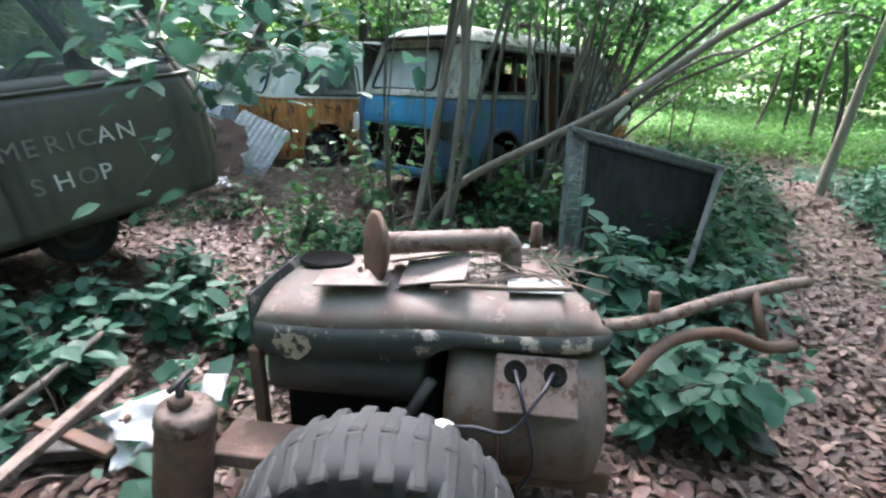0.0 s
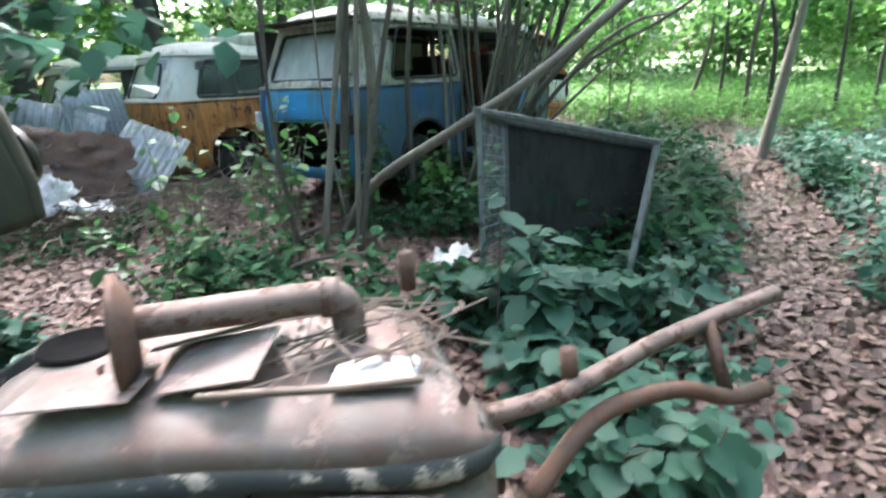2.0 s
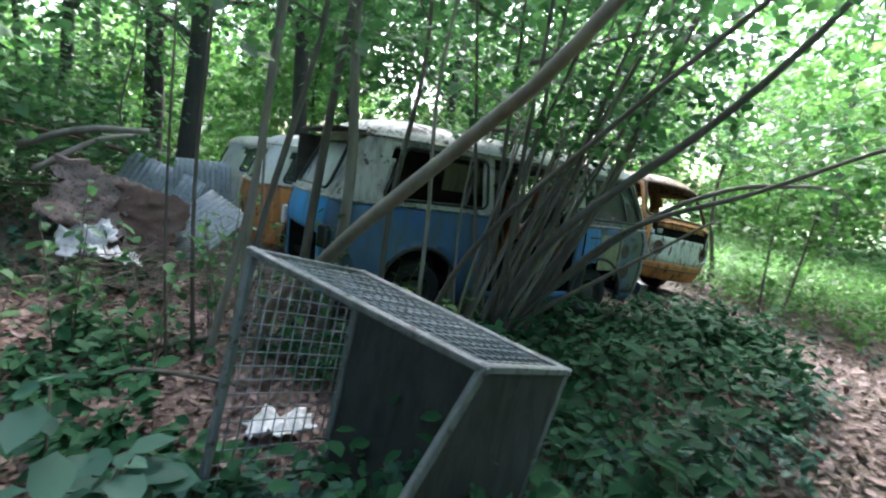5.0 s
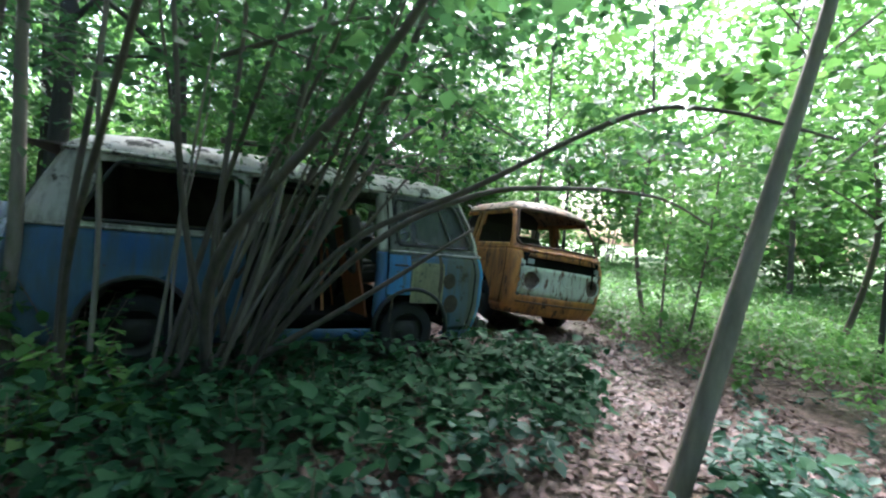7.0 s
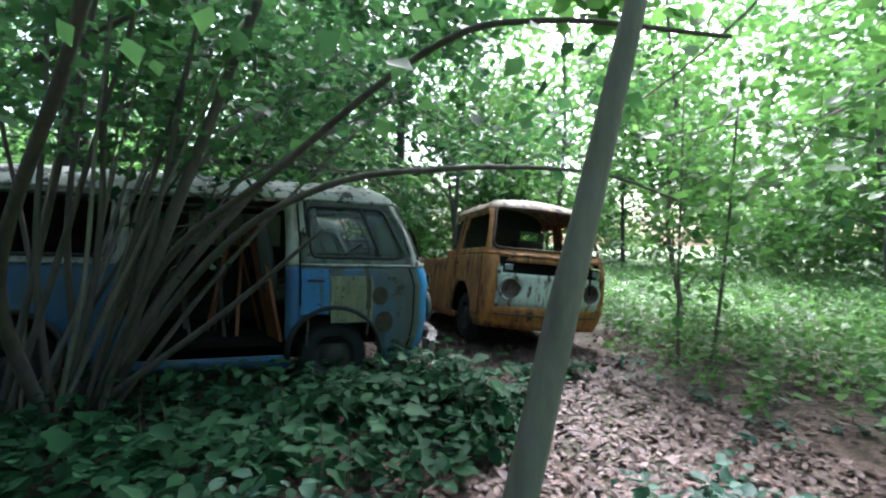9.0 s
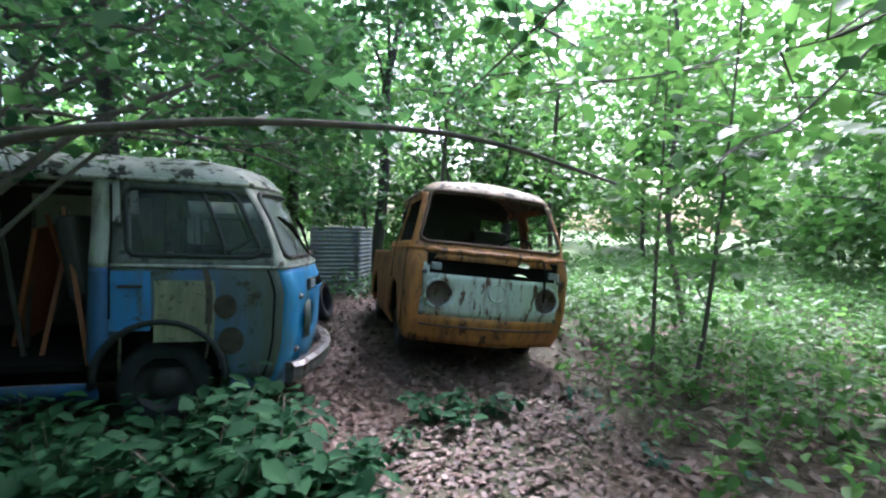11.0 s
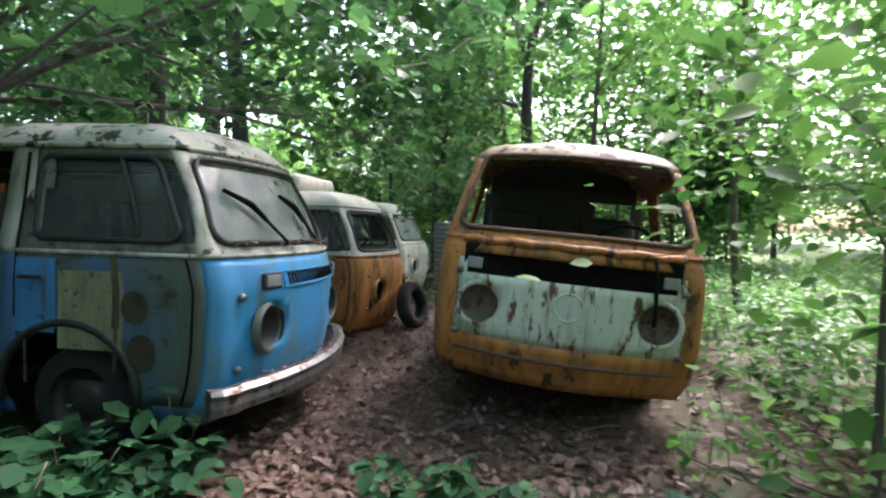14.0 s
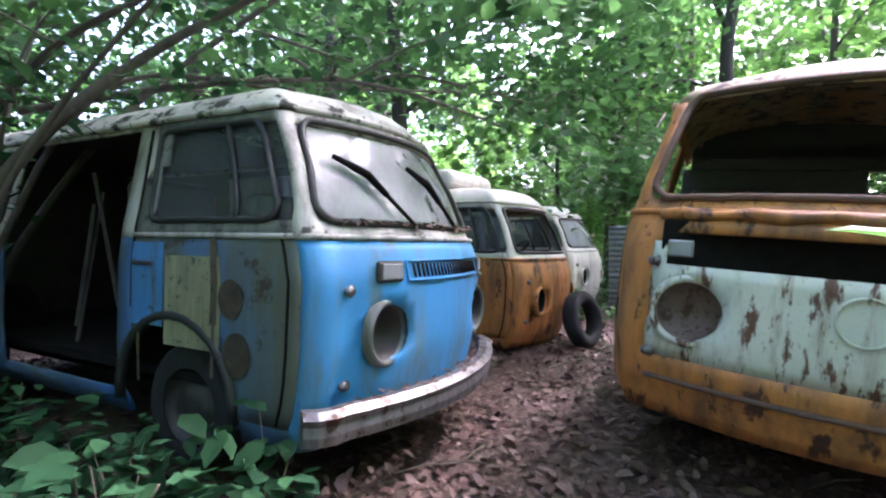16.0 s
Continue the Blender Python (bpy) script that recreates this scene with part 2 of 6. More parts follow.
M_TWIG = plain("dead_twigs", (0.16, 0.12, 0.09), 0.8)

mg, n, l = nodes_of("forest_soil")
p = n["Principled BSDF"]
soil = ramp(n, l, noise_tex(n, l, 26, 8, 0.75), [(0.35, (0.035, 0.024, 0.018)), (0.5, (0.11, 0.07, 0.05)), (0.68, (0.22, 0.145, 0.11))])
soil = mix(n, l, ramp(n, l, noise_tex(n, l, 0.5, 4), [(0.45, (0, 0, 0)), (0.6, (0.7, 0.7, 0.7))]), soil, (0.045, 0.06, 0.022))
dist = n.new("ShaderNodeVectorMath")
dist.operation = "LENGTH"
gtc = n.new("ShaderNodeTexCoord")
l.new(gtc.outputs["Object"], dist.inputs[0])
gr = n.new("ShaderNodeMapRange")
gr.inputs[1].default_value, gr.inputs[2].default_value = 10, 18
l.new(dist.outputs["Value"], gr.inputs[0])
soil = mix(n, l, gr.outputs[0], soil, mix(n, l, noise_tex(n, l, 3, 6), (0.05, 0.10, 0.02), (0.10, 0.17, 0.04)))
l.new(soil, p.inputs["Base Color"])
p.inputs["Roughness"].default_value = 0.9
l.new(bump(n, l, noise_tex(n, l, 26, 8, 0.75), 0.7, 0.03), p.inputs["Normal"])
M_SOIL = mg


# ---- mesh helpers ----
def obj(name, verts, faces, mat, parent=None, label="", smooth=False):
    me = bpy.data.meshes.new(name)
    me.from_pydata([tuple(v) for v in verts], [], faces)
    me.materials.append(mat)
    me.update()
    if smooth:
        me.polygons.foreach_set("use_smooth", [True] * len(me.polygons))
    ob = new(name, me)
    if parent:
        ob.parent = parent
    return tagged(ob, label)


def part(name, bm, mat, parent=None, label="", smooth=False):
    me = bpy.data.meshes.new(name)
    bm.to_mesh(me)
    bm.free()
    me.materials.append(mat)
    if smooth:
        me.polygons.foreach_set("use_smooth", [True] * len(me.polygons))
    ob = new(name, me)
    if parent:
        ob.parent = parent
    return tagged(ob, label)


def thing(name, m, label, category, group="", kind=""):
    ob = new(name)
    ob.empty_display_size = 0.2
    ob.matrix_world = m
    return tagged(ob, label, category, group, kind)


def add_box(bm, size, m=None, bev=0.0, segs=2):
    """A box of that size about its middle, bevelled."""
    made = bmesh.ops.create_cube(bm, size=1.0, matrix=(m or Matrix()) @ Matrix.Diagonal((*size, 1)))
    if bev:
        edges = {e for v in made["verts"] for e in v.link_edges}
        bmesh.ops.bevel(bm, geom=list(edges), offset=bev, segments=segs, affect="EDGES", profile=0.5)
    return bm


def tube(pts, radii, sides=8, closed=False, verts=None, faces=None, squash=1.0):
    """Vertices and faces of a tube along points, radius by radius; adds to the lists given."""
    verts = [] if verts is None else verts
    faces = [] if faces is None else faces
    pts = [Vector(q) for q in pts]
    if isinstance(radii, (int, float)):
        radii = [radii] * len(pts)
    base, k = len(verts), len(pts)
    side = None
    for i, q in enumerate(pts):
        a = pts[i - 1] if (i or closed) else q
        b = pts[(i + 1) % k] if (i < k - 1 or closed) else q
        d = (b - a).normalized()
        if side is None:
            side = d.cross(Vector((0, 0, 1)) if abs(d.z) < 0.9 else Vector((1, 0, 0))).normalized()
        side = (side - d * side.dot(d)).normalized()
        up = d.cross(side)
        for j in range(sides):
            w = 2 * math.pi * j / sides
            verts.append(q + (side * math.cos(w) + up * math.sin(w) * squash) * radii[i])
    for i in range(k if closed else k - 1):
        for j in range(sides):
            r0, r1 = base + i * sides, base + ((i + 1) % k) * sides
            faces.append((r0 + j, r0 + (j + 1) % sides, r1 + (j + 1) % sides, r1 + j))
    if not closed:
        faces.append(tuple(base + j for j in range(sides))[::-1])
        faces.append(tuple(base + (k - 1) * sides + j for j in range(sides)))
    return verts, faces


def tube_obj(name, pts, radii, mat, parent=None, label="", sides=8, closed=False):
    v, f = tube(pts, radii, sides, closed)
    return obj(name, v, f, mat, parent, label, smooth=True)


def lathe(name, profile, mat, m, parent=None, label="", steps=28, close=False):
    """A turned solid: profile of (radius, height) about z, set by m."""
    v, f = [], []
    k = len(profile)
    for i in range(steps):
        a = 2 * math.pi * i / steps
        v += [m @ Vector((r * math.cos(a), r * math.sin(a), h)) for r, h in profile]
    for i in range(steps):
        for j in range(k if close else k - 1):
            a, b = i * k, ((i + 1) % steps) * k
            f.append((a + j, b + j, b + (j + 1) % k, a + (j + 1) % k))
    return obj(name, v, f, mat, parent, label, smooth=True)


def curve_pts(ctrl, steps=8):
    """A smooth line through control points."""
    c = [Vector(q) for q in ctrl]
    c = [c[0] * 2 - c[1]] + c + [c[-1] * 2 - c[-2]]
    out = []
    for i in range(1, len(c) - 2):
        for s in range(steps):
            t = s / steps
            a, b, d, e = c[i - 1], c[i], c[i + 1], c[i + 2]
            out.append(0.5 * ((2 * b) + (d - a) * t + (2 * a - 5 * b + 4 * d - e) * t * t + (3 * b - a - 3 * d + e) * t ** 3))
    out.append(c[-2])
    return out


def leaves(name, centres, size, mat, parent=None, rng=None, droop=0.35, up=0.6, spread=0.35, aspect=0.62, fine=False):
    """Many single leaves, each a folded blade of its own at its centre."""
    rng = rng or np.random.default_rng(1)
    c = np.asarray(centres, float)
    k = len(c)
    s = size * (1 + spread * rng.standard_normal(k)).clip(0.45, 1.7)
    az = rng.uniform(0, 2 * math.pi, k)
    dip = rng.normal(-droop, 0.35, k)
    d = np.stack([np.cos(az) * np.cos(dip), np.sin(az) * np.cos(dip), np.sin(dip)], 1)
    nrm = rng.normal(0, 1, (k, 3)) * (1 - up) + np.array([0, 0, 1.0]) * up * 1.6
    side = np.cross(d, nrm)
    side /= np.linalg.norm(side, axis=1, keepdims=True) + 1e-9
    nn = np.cross(side, d)
    s3 = s[:, None]
    if fine:
        rows = [c, c + d * s3 * 0.3 + side * s3 * aspect * 0.42 + nn * s3 * 0.05, c + d * s3 * 0.68 + side * s3 * aspect * 0.36 + nn * s3 * 0.03,
                c + d * s3 - nn * s3 * 0.1, c + d * s3 * 0.68 - side * s3 * aspect * 0.36 + nn * s3 * 0.03,
                c + d * s3 * 0.3 - side * s3 * aspect * 0.42 + nn * s3 * 0.05, c + d * s3 * 0.4 - nn * s3 * 0.02]
        tri = [(0, 1, 6), (1, 2, 6), (2, 3, 6), (3, 4, 6), (4, 5, 6), (5, 0, 6)]
    else:
        rows = [c, c + d * s3 * 0.45 + side * s3 * aspect * 0.5 + nn * s3 * 0.08, c + d * s3 - nn * s3 * 0.06, c + d * s3 * 0.45 - side * s3 * aspect * 0.5 + nn * s3 * 0.08]
        tri = [(0, 1, 2), (0, 2, 3)]
    m = len(rows)
    v = np.stack(rows, 1).reshape(-1, 3)
    f = (np.arange(k)[:, None, None] * m + np.array(tri)[None]).reshape(-1, 3)
    me = bpy.data.meshes.new(name)
    me.vertices.add(len(v))
    me.vertices.foreach_set("co", v.astype(np.float32).ravel())
    me.loops.add(f.size)
    me.loops.foreach_set("vertex_index", f.astype(np.int32).ravel())
    me.polygons.add(len(f))
    me.polygons.foreach_set("loop_start", np.arange(0, f.size, 3, dtype=np.int32))
    me.materials.append(mat)
    me.update(calc_edges=True)
    ob = new(name, me)
    if parent:
        ob.parent = parent
    return ob


# ---- ground ----
def ground_z(x, y):
    """Height of the forest floor."""
    x, y = np.asarray(x, float), np.asarray(y, float)
    z = -0.12 + 0.03 * np.sin(1.3 * x + 0.4) * np.cos(1.1 * y) + 0.02 * np.sin(3.1 * x - 1.7 * y)
    far = np.clip((np.hypot(x - 2, y + 1) - 9) / 30, 0, 1)
    z = z + 0.17 * np.exp(-((x - 3.9) ** 2 + (y + 3.8) ** 2) / 1.8)
    return z + far * 0.9 + 0.10 * np.clip((-2.0 - x) / 3, 0, 1)


def build_ground():
    a = np.concatenate([np.linspace(0, 14, 90), np.linspace(14.6, 40, 30), np.geomspace(44, 900, 16)])
    a = np.concatenate([-a[:0:-1], a])
    gx, gy = np.meshgrid(a + 2.0, a - 1.5, indexing="ij")
    gz = ground_z(gx, gy)
    k = len(a)
    v = np.stack([gx, gy, gz], -1).reshape(-1, 3)
    f = [(i * k + j, (i + 1) * k + j, (i + 1) * k + j + 1, i * k + j + 1) for i in range(k - 1) for j in range(k - 1)]
    g = obj("ground", v, f, M_SOIL, smooth=True)
    return tagged(g, "forest floor of dark soil with leaf litter", "ground", kind="structure")


build_ground()


# ---- vans ----
def lerp_table(z, rows):
    zs = [r[0] for r in rows]
    return float(np.interp(z, zs, [r[1] for r in rows]))


W_AT = [(0.22, 0.80), (0.34, 0.845), (0.6, 0.86), (1.0, 0.855), (1.14, 0.835), (1.2, 0.825), (1.72, 0.715)]
F_AT = [(0.22, 4.29), (0.4, 4.37), (0.6, 4.41), (0.95, 4.42), (1.10, 4.38), (1.2, 4.31), (1.45, 4.21), (1.72, 4.06)]
R_AT = [(0.22, 0.08), (0.4, 0.02), (0.9, 0.0), (1.1, 0.03), (1.2, 0.07), (1.72, 0.30)]
ROOF = [(1.76, 0.015), (1.80, 0.05), (1.84, 0.10), (1.875, 0.17), (1.90, 0.26), (1.92, 0.37), (1.935, 0.50), (1.94, 0.63), (1.942, 0.7135)]
ROWS = [0.22, 0.28, 0.34, 0.40, 0.45, 0.50, 0.55, 0.60, 0.65, 0.70, 0.75, 0.80, 0.85, 0.90, 0.95, 1.0, 1.04, 1.08, 1.12, 1.16, 1.20, 1.25, 1.30, 1.36,
        1.42, 1.48, 1.54, 1.60, 1.65, 1.69, 1.72]
SIDE_X = [0.32 + i * (4.14 - 0.32) / 60 for i in range(61)]
FRONT_Y = [-1 + 2 * i / 26 for i in range(27)]
REAR_Y = [-1 + 2 * i / 20 for i in range(21)]
CORNER = 6


def van_columns():
    """The columns of the body round its plan: kind and position, counter-clockwise from the rear of the right side."""
    cols = [("r", x) for x in SIDE_X]
    cols += [("fr", i / CORNER) for i in range(1, CORNER)]
    cols += [("f", y) for y in FRONT_Y]
    cols += [("fl", i / CORNER) for i in range(1, CORNER)]
    cols += [("l", x) for x in reversed(SIDE_X)]
    cols += [("rl", i / CORNER) for i in range(1, CORNER)]
    cols += [("b", -y) for y in REAR_Y]
    cols += [("rr", i / CORNER) for i in range(1, CORNER)]
    return cols


def van_point(kind, s, z, inset=0.0):
    """A point of the body's skin; inset pulls the roof rings in."""
    zz = min(z, 1.72)
    w, xf, xr = lerp_table(zz, W_AT) - inset, lerp_table(zz, F_AT) - inset * 1.1, lerp_table(zz, R_AT) + inset * 1.1
    rc = min(0.30, max(w * 0.9, 0.004))
    bulge_f, bulge_r = 0.17, 0.05
    rf = min(0.17 - 0.08 * min(1.0, max(0.0, (zz - 1.14) / 0.12)), rc)
    xs, xe = xr + rc * 0.85, xf - bulge_f - rf * 0.85

    def side(x):
        t = (x - SIDE_X[0]) / (SIDE_X[-1] - SIDE_X[0])
        full = (xe - SIDE_X[-1]) * max(0.0, (x - 2.6) / (SIDE_X[-1] - 2.6)) ** 1.5 + (xs - SIDE_X[0]) * max(0.0, 1 - (x - SIDE_X[0]) / 1.2) ** 1.5
        lin = xs + (xe - xs) * t
        k = min(1.0, inset / 0.3)
        return (x + full) * (1 - k) + lin * k

    ye = w - (rf if kind in ("f", "fr", "fl") else rc) * 0.85
    if kind in ("r", "l"):
        return Vector((side(s), -w if kind == "r" else w, z))
    if kind in ("f", "b"):
        y = s * ye
        x = xf - bulge_f * (s * s) if kind == "f" else xr + bulge_r * (s * s)
        return Vector((x, y, z))
    a = s * math.pi / 2
    ca, sa = math.sin(a), math.cos(a)
    px, py = abs(ca) ** 0.9, abs(sa) ** 0.9
    if kind == "fr":
        return Vector((xe + (xf - bulge_f - xe) * px, -(ye + (w - ye) * py), z))
    if kind == "fl":
        return Vector((xe + (xf - bulge_f - xe) * py, ye + (w - ye) * px, z))
    if kind == "rl":
        return Vector((xs - (xs - xr - bulge_r) * px, ye + (w - ye) * py, z))
    return Vector((xs - (xs - xr - bulge_r) * py, -(ye + (w - ye) * px), z))


WHEELS = (3.36, 0.96)


def build_van(m, name, label, spec, group=""):
    """A rear-engined bay-window van or pickup. spec tells paint, panes, holes and what is left on it."""
    root = thing(name, m, label, "van" if "pickup" not in name else "pickup", group)
    cols = van_columns()
    rings = [(z, 0.0) for z in ROWS] + ROOF
    k = len(cols)
    pos = [[van_point(kd, s, z, ins) for kd, s in cols] for z, ins in rings]
    zone = {}
    hy0 = spec.get("lamp_y", 0.50)
    heads = [(-hy0, 0.71), (hy0, 0.71)]
    for i in range(len(rings) - 1):
        z0 = (rings[i][0] + rings[i + 1][0]) / 2
        for j in range(k):
            c = (pos[i][j] + pos[i][(j + 1) % k] + pos[i + 1][j] + pos[i + 1][(j + 1) % k]) / 4
            kd = cols[j][0]
            if kd in ("fr", "f") and cols[(j + 1) % k][0] == "f":
                kd = "f"
            zn = "body"
            if rings[i][1] > 0 or z0 > 1.72:
                zn = "roof"
            elif z0 > 1.135:
                zn = "upper"
            elif kd in ("f", "fr", "fl"):
                zn = "nose"
            if c.z < 1.72 and rings[i + 1][1] == 0:
                sgn = -1 if c.y < 0 else 1
                if kd in ("r", "l"):
                    for wx in spec.get("arches", WHEELS):
                        if math.hypot(c.x - wx, c.z - 0.36) < 0.40:
                            zn = "hole"
                    if 1.20 < c.z < 1.655 and zn != "hole":
                        if 3.17 < c.x < 4.07 - (c.z - 1.2) * 0.32:
                            zn = "pane_cab_" + kd
                        elif 1.95 < c.x < 2.92:
                            zn = "pane_mid_" + kd
                        elif 0.52 + (c.z - 1.2) * 0.25 < c.x < 1.62:
                            zn = "pane_rear_" + kd
                    if zn in ("body", "upper") and 3.06 < c.x < 4.13 - max(0, c.z - 1.2) * 0.30 and c.z > 0.34:
                        zn = "door_" + kd + ("_up" if c.z > 1.135 else "")
                elif kd == "f" and 1.20 < c.z < 1.665 and abs(c.y) < 0.765 - (c.z - 1.2) * 0.2:
                    zn = "pane_screen"
                elif kd == "b" and 1.20 < c.z < 1.63 and abs(c.y) < 0.53:
                    zn = "pane_back"
                if kd in ("f", "fr", "fl"):
                    for hy, hz in heads:
                        if math.hypot(c.y - hy, c.z - hz) < 0.125:
                            zn = "hole"
            z2 = spec["zone"](zn, kd, c)
            zone.setdefault(z2, []).append((i, j))
    mats = spec["mats"]
    parts = {}
    for zn, cells in zone.items():
        if zn == "hole":
            continue
        ids, verts, faces = {}, [], []
        for i, j in cells:
            q = []
            for a, b in ((i, j), (i, (j + 1) % k), (i + 1, (j + 1) % k), (i + 1, j)):
                if (a, b) not in ids:
                    ids[(a, b)] = len(verts)
                    v = pos[a][b].copy()
                    if rings[a][1] == 0 and not zn.startswith("pane"):
                        kd = cols[b][0]
                        if kd in ("r", "l"):
                            for wx in spec.get("arches", WHEELS):
                                d = Vector((v.x - wx, v.z - 0.36))
                                if 0.33 < d.length < 0.455 and v.z > 0.3:
                                    d = d.normalized() * 0.405
                                    v.x, v.z = wx + d.x, 0.36 + d.y
                        elif kd in ("f", "fr", "fl"):
                            for hy, hz in heads:
                                d = Vector((v.y - hy, v.z - hz))
                                if 0.09 < d.length < 0.165:
                                    d = d.normalized() * 0.128
                                    v.y, v.z = hy + d.x, hz + d.y
                    if zn.startswith("door"):
                        v.y += 0.006 * (-1 if v.y < 0 else 1)
                    if zn.startswith("pane"):
                        out = Vector((v.x - 2.2, v.y * 2.5, 0)).normalized()
                        v -= out * 0.015
                    verts.append(v)
                q.append(ids[(a, b)])
            faces.append(tuple(q))
        nm = zn.split("_")[0]
        nm = {"body": "body_shell", "upper": "upper_body", "nose": "nose_panel", "roof": "roof", "pane": "window_pane", "door": "cab_door"}.get(nm, nm)
        ob = obj(nm, verts, faces, mats(zn), root, "", smooth=True)
        if not zn.startswith("pane"):
            so = ob.modifiers.new("thick", "SOLIDIFY")
            so.thickness, so.offset = 0.018, -1
        else:
            ob.visible_shadow = False
        parts[zn] = ob

    def loop(kind_pts, r, name2, mat, closed=True, out=0.006):
        pts = []
        for kd, s, z in kind_pts:
            q = van_point(kd, s, z)
            o = Vector((q.x - 2.2, 0, 0)).normalized() * (1.0 if kd in "fb" else 0.0) + Vector((0, -1 if q.y < 0 else 1, 0)) * (1.0 if kd in "rl" else 0.0)
            pts.append(q + o * out)
        return tube_obj(name2, pts, r, mat, root, sides=6, closed=closed)

    def side_frame(kd, x0, x1, z0, z1, lean0=0.0, lean1=0.0, r=0.016):
        pts, rr = [], 0.07
        for a0, cx, cz in ((180, x0 + rr, z0 + rr), (270, x1 - rr, z0 + rr), (0, x1 - rr, z1 - rr), (90, x0 + rr, z1 - rr)):
            for q in range(5):
                a = radians(a0 + q * 22.5)
                z = cz + rr * math.sin(a)
                ln = lean0 if cx < (x0 + x1) / 2 else lean1
                pts.append((kd, cx + rr * math.cos(a) + ln * (z - z0), z))
        loop(pts, r, "window_rubber", M_GASKET)

    for kd in spec.get("frames", "rl"):
        side_frame(kd, 3.16, 4.08, 1.205, 1.66, 0, -0.06)
        if spec.get("rear_frames", True):
            side_frame(kd, 0.5, 1.64, 1.19, 1.66, 0.2, 0)
            if not (kd == "r" and spec.get("open_slide")):
                side_frame(kd, 1.93, 2.94, 1.19, 1.66)
        if spec.get("quarter", True):
            loop([(kd, 3.82 - 0.05 * t / 6, 1.2 + 0.46 * t / 6) for t in range(7)], 0.013, "quarter_light_bar", M_GASKET, closed=False)
    pts, screen_top = [], spec.get("screen_top", 1.58)
    for a0, sy, sz in ((180, -1, -1), (270, 1, -1), (0, 1, 1), (90, -1, 1)):
        for q in range(5):
            a = radians(a0 + q * 22.5)
            z = (1.29 if sz < 0 else screen_top) + 0.09 * math.sin(a)
            pts.append(("f", sy * (0.93 - (z - 1.2) * 0.04) + 0.09 * math.cos(a), z))
    fine = []
    for i, (kd, s, z) in enumerate(pts):
        fine.append((kd, s, z))
        if i % 5 == 4:
            kd2, s2, z2 = pts[(i + 1) % len(pts)]
            fine += [(kd, s + (s2 - s) * t / 8, z + (z2 - z) * t / 8) for t in range(1, 8)]
    loop(fine, 0.018, "windscreen_rubber", spec.get("screen_rubber", M_GASKET))
    back = []
    for a0, sy, sz in ((180, -1, -1), (270, 1, -1), (0, 1, 1), (90, -1, 1)):
        for q in range(5):
            a = radians(a0 + q * 22.5)
            back.append(("b", sy * 0.80 + 0.11 * math.cos(a), (1.28 if sz < 0 else 1.55) + 0.08 * math.sin(a)))
    if spec.get("rear_frames", True):
        loop(back, 0.016, "rear_window_rubber", M_GASKET)
    # rain gutter and waist moulding round the body
    keep = [(kd, s) for kd, s in cols if spec.get("gutter", lambda kd, s: True)(kd, s)]
    closed = len(keep) == len(cols)
    if not closed:
        b = next(i for i in range(len(cols)) if cols[i] in keep and cols[i - 1] not in keep)
        keep = [c for c in cols[b:] + cols[:b] if c in keep]
    tube_obj("rain_gutter", [van_point(kd, s, 1.725) + Vector((0, (-0.012 if van_point(kd, s, 1.7).y < 0 else 0.012), 0)) for kd, s in keep], 0.019,
             mats("gutter"), root, sides=6, closed=closed)
    keep = [c for c in cols if spec.get("waist", lambda kd, s: True)(*c)]
    closed = len(keep) == len(cols)
    if not closed:
        b = next(i for i in range(len(cols)) if cols[i] in keep and cols[i - 1] not in keep)
        keep = [c for c in cols[b:] + cols[:b] if c in keep]
    tube_obj("waist_moulding", [van_point(kd, s, 1.135) + Vector(((0.008 if van_point(kd, s, 1.1).x > 2.2 else -0.008), (-0.006 if van_point(kd, s, 1.1).y < 0 else 0.006), 0))
                                for kd, s in keep], 0.014, mats("waist"), root, sides=6, closed=closed)
    # door seams
    for kd in spec.get("seams", "rl"):
        loop([(kd, 4.12, 1.15 - t * 0.1) for t in range(9)], 0.008, "door_seam", M_BLACK, closed=False)
        loop([(kd, 3.06, 1.68 - t * 0.1) for t in range(10)], 0.008, "door_seam", M_BLACK, closed=False)
        sg = -1 if kd == "r" else 1
        bm = add_box(bmesh.new(), (0.15, 0.022, 0.022), pose(3.18, sg * 0.893, 1.0), 0.008)
        part("door_handle", bm, M_DARK, root)
        for hz in (0.91, 0.51):
            q = van_point("f", sg * 0.975, hz)
            lathe("door_hinge", [(0.0, 0.035), (0.016, 0.03), (0.022, 0.018), (0.02, 0.0), (0.03, -0.002)], M_CHROME,
                  Matrix.Translation(q) @ pose(0, 0, 0, 90 if kd == "r" else -90, 0, 38 if kd == "r" else -38), root, steps=12)
    # lamps
    for (hy, hz), lamp in zip(heads, spec.get("lamps", ("bowl", "bowl"))):
        x = van_point("f", hy / 0.71, hz).x
        mm = Matrix.Translation((x - 0.012, hy, hz)) @ pose(0, 0, 0, 0, 90, 0)
        lathe("headlamp_rim", [(0.118, -0.03), (0.124, 0.014), (0.138, 0.022), (0.152, 0.010), (0.156, -0.02)], mats("rim"), mm, root)
        lathe("headlamp_bowl", [(0.121, 0.006), (0.112, -0.03), (0.085, -0.075), (0.04, -0.10), (0.0, -0.105)], mats("bowl"), mm, root)
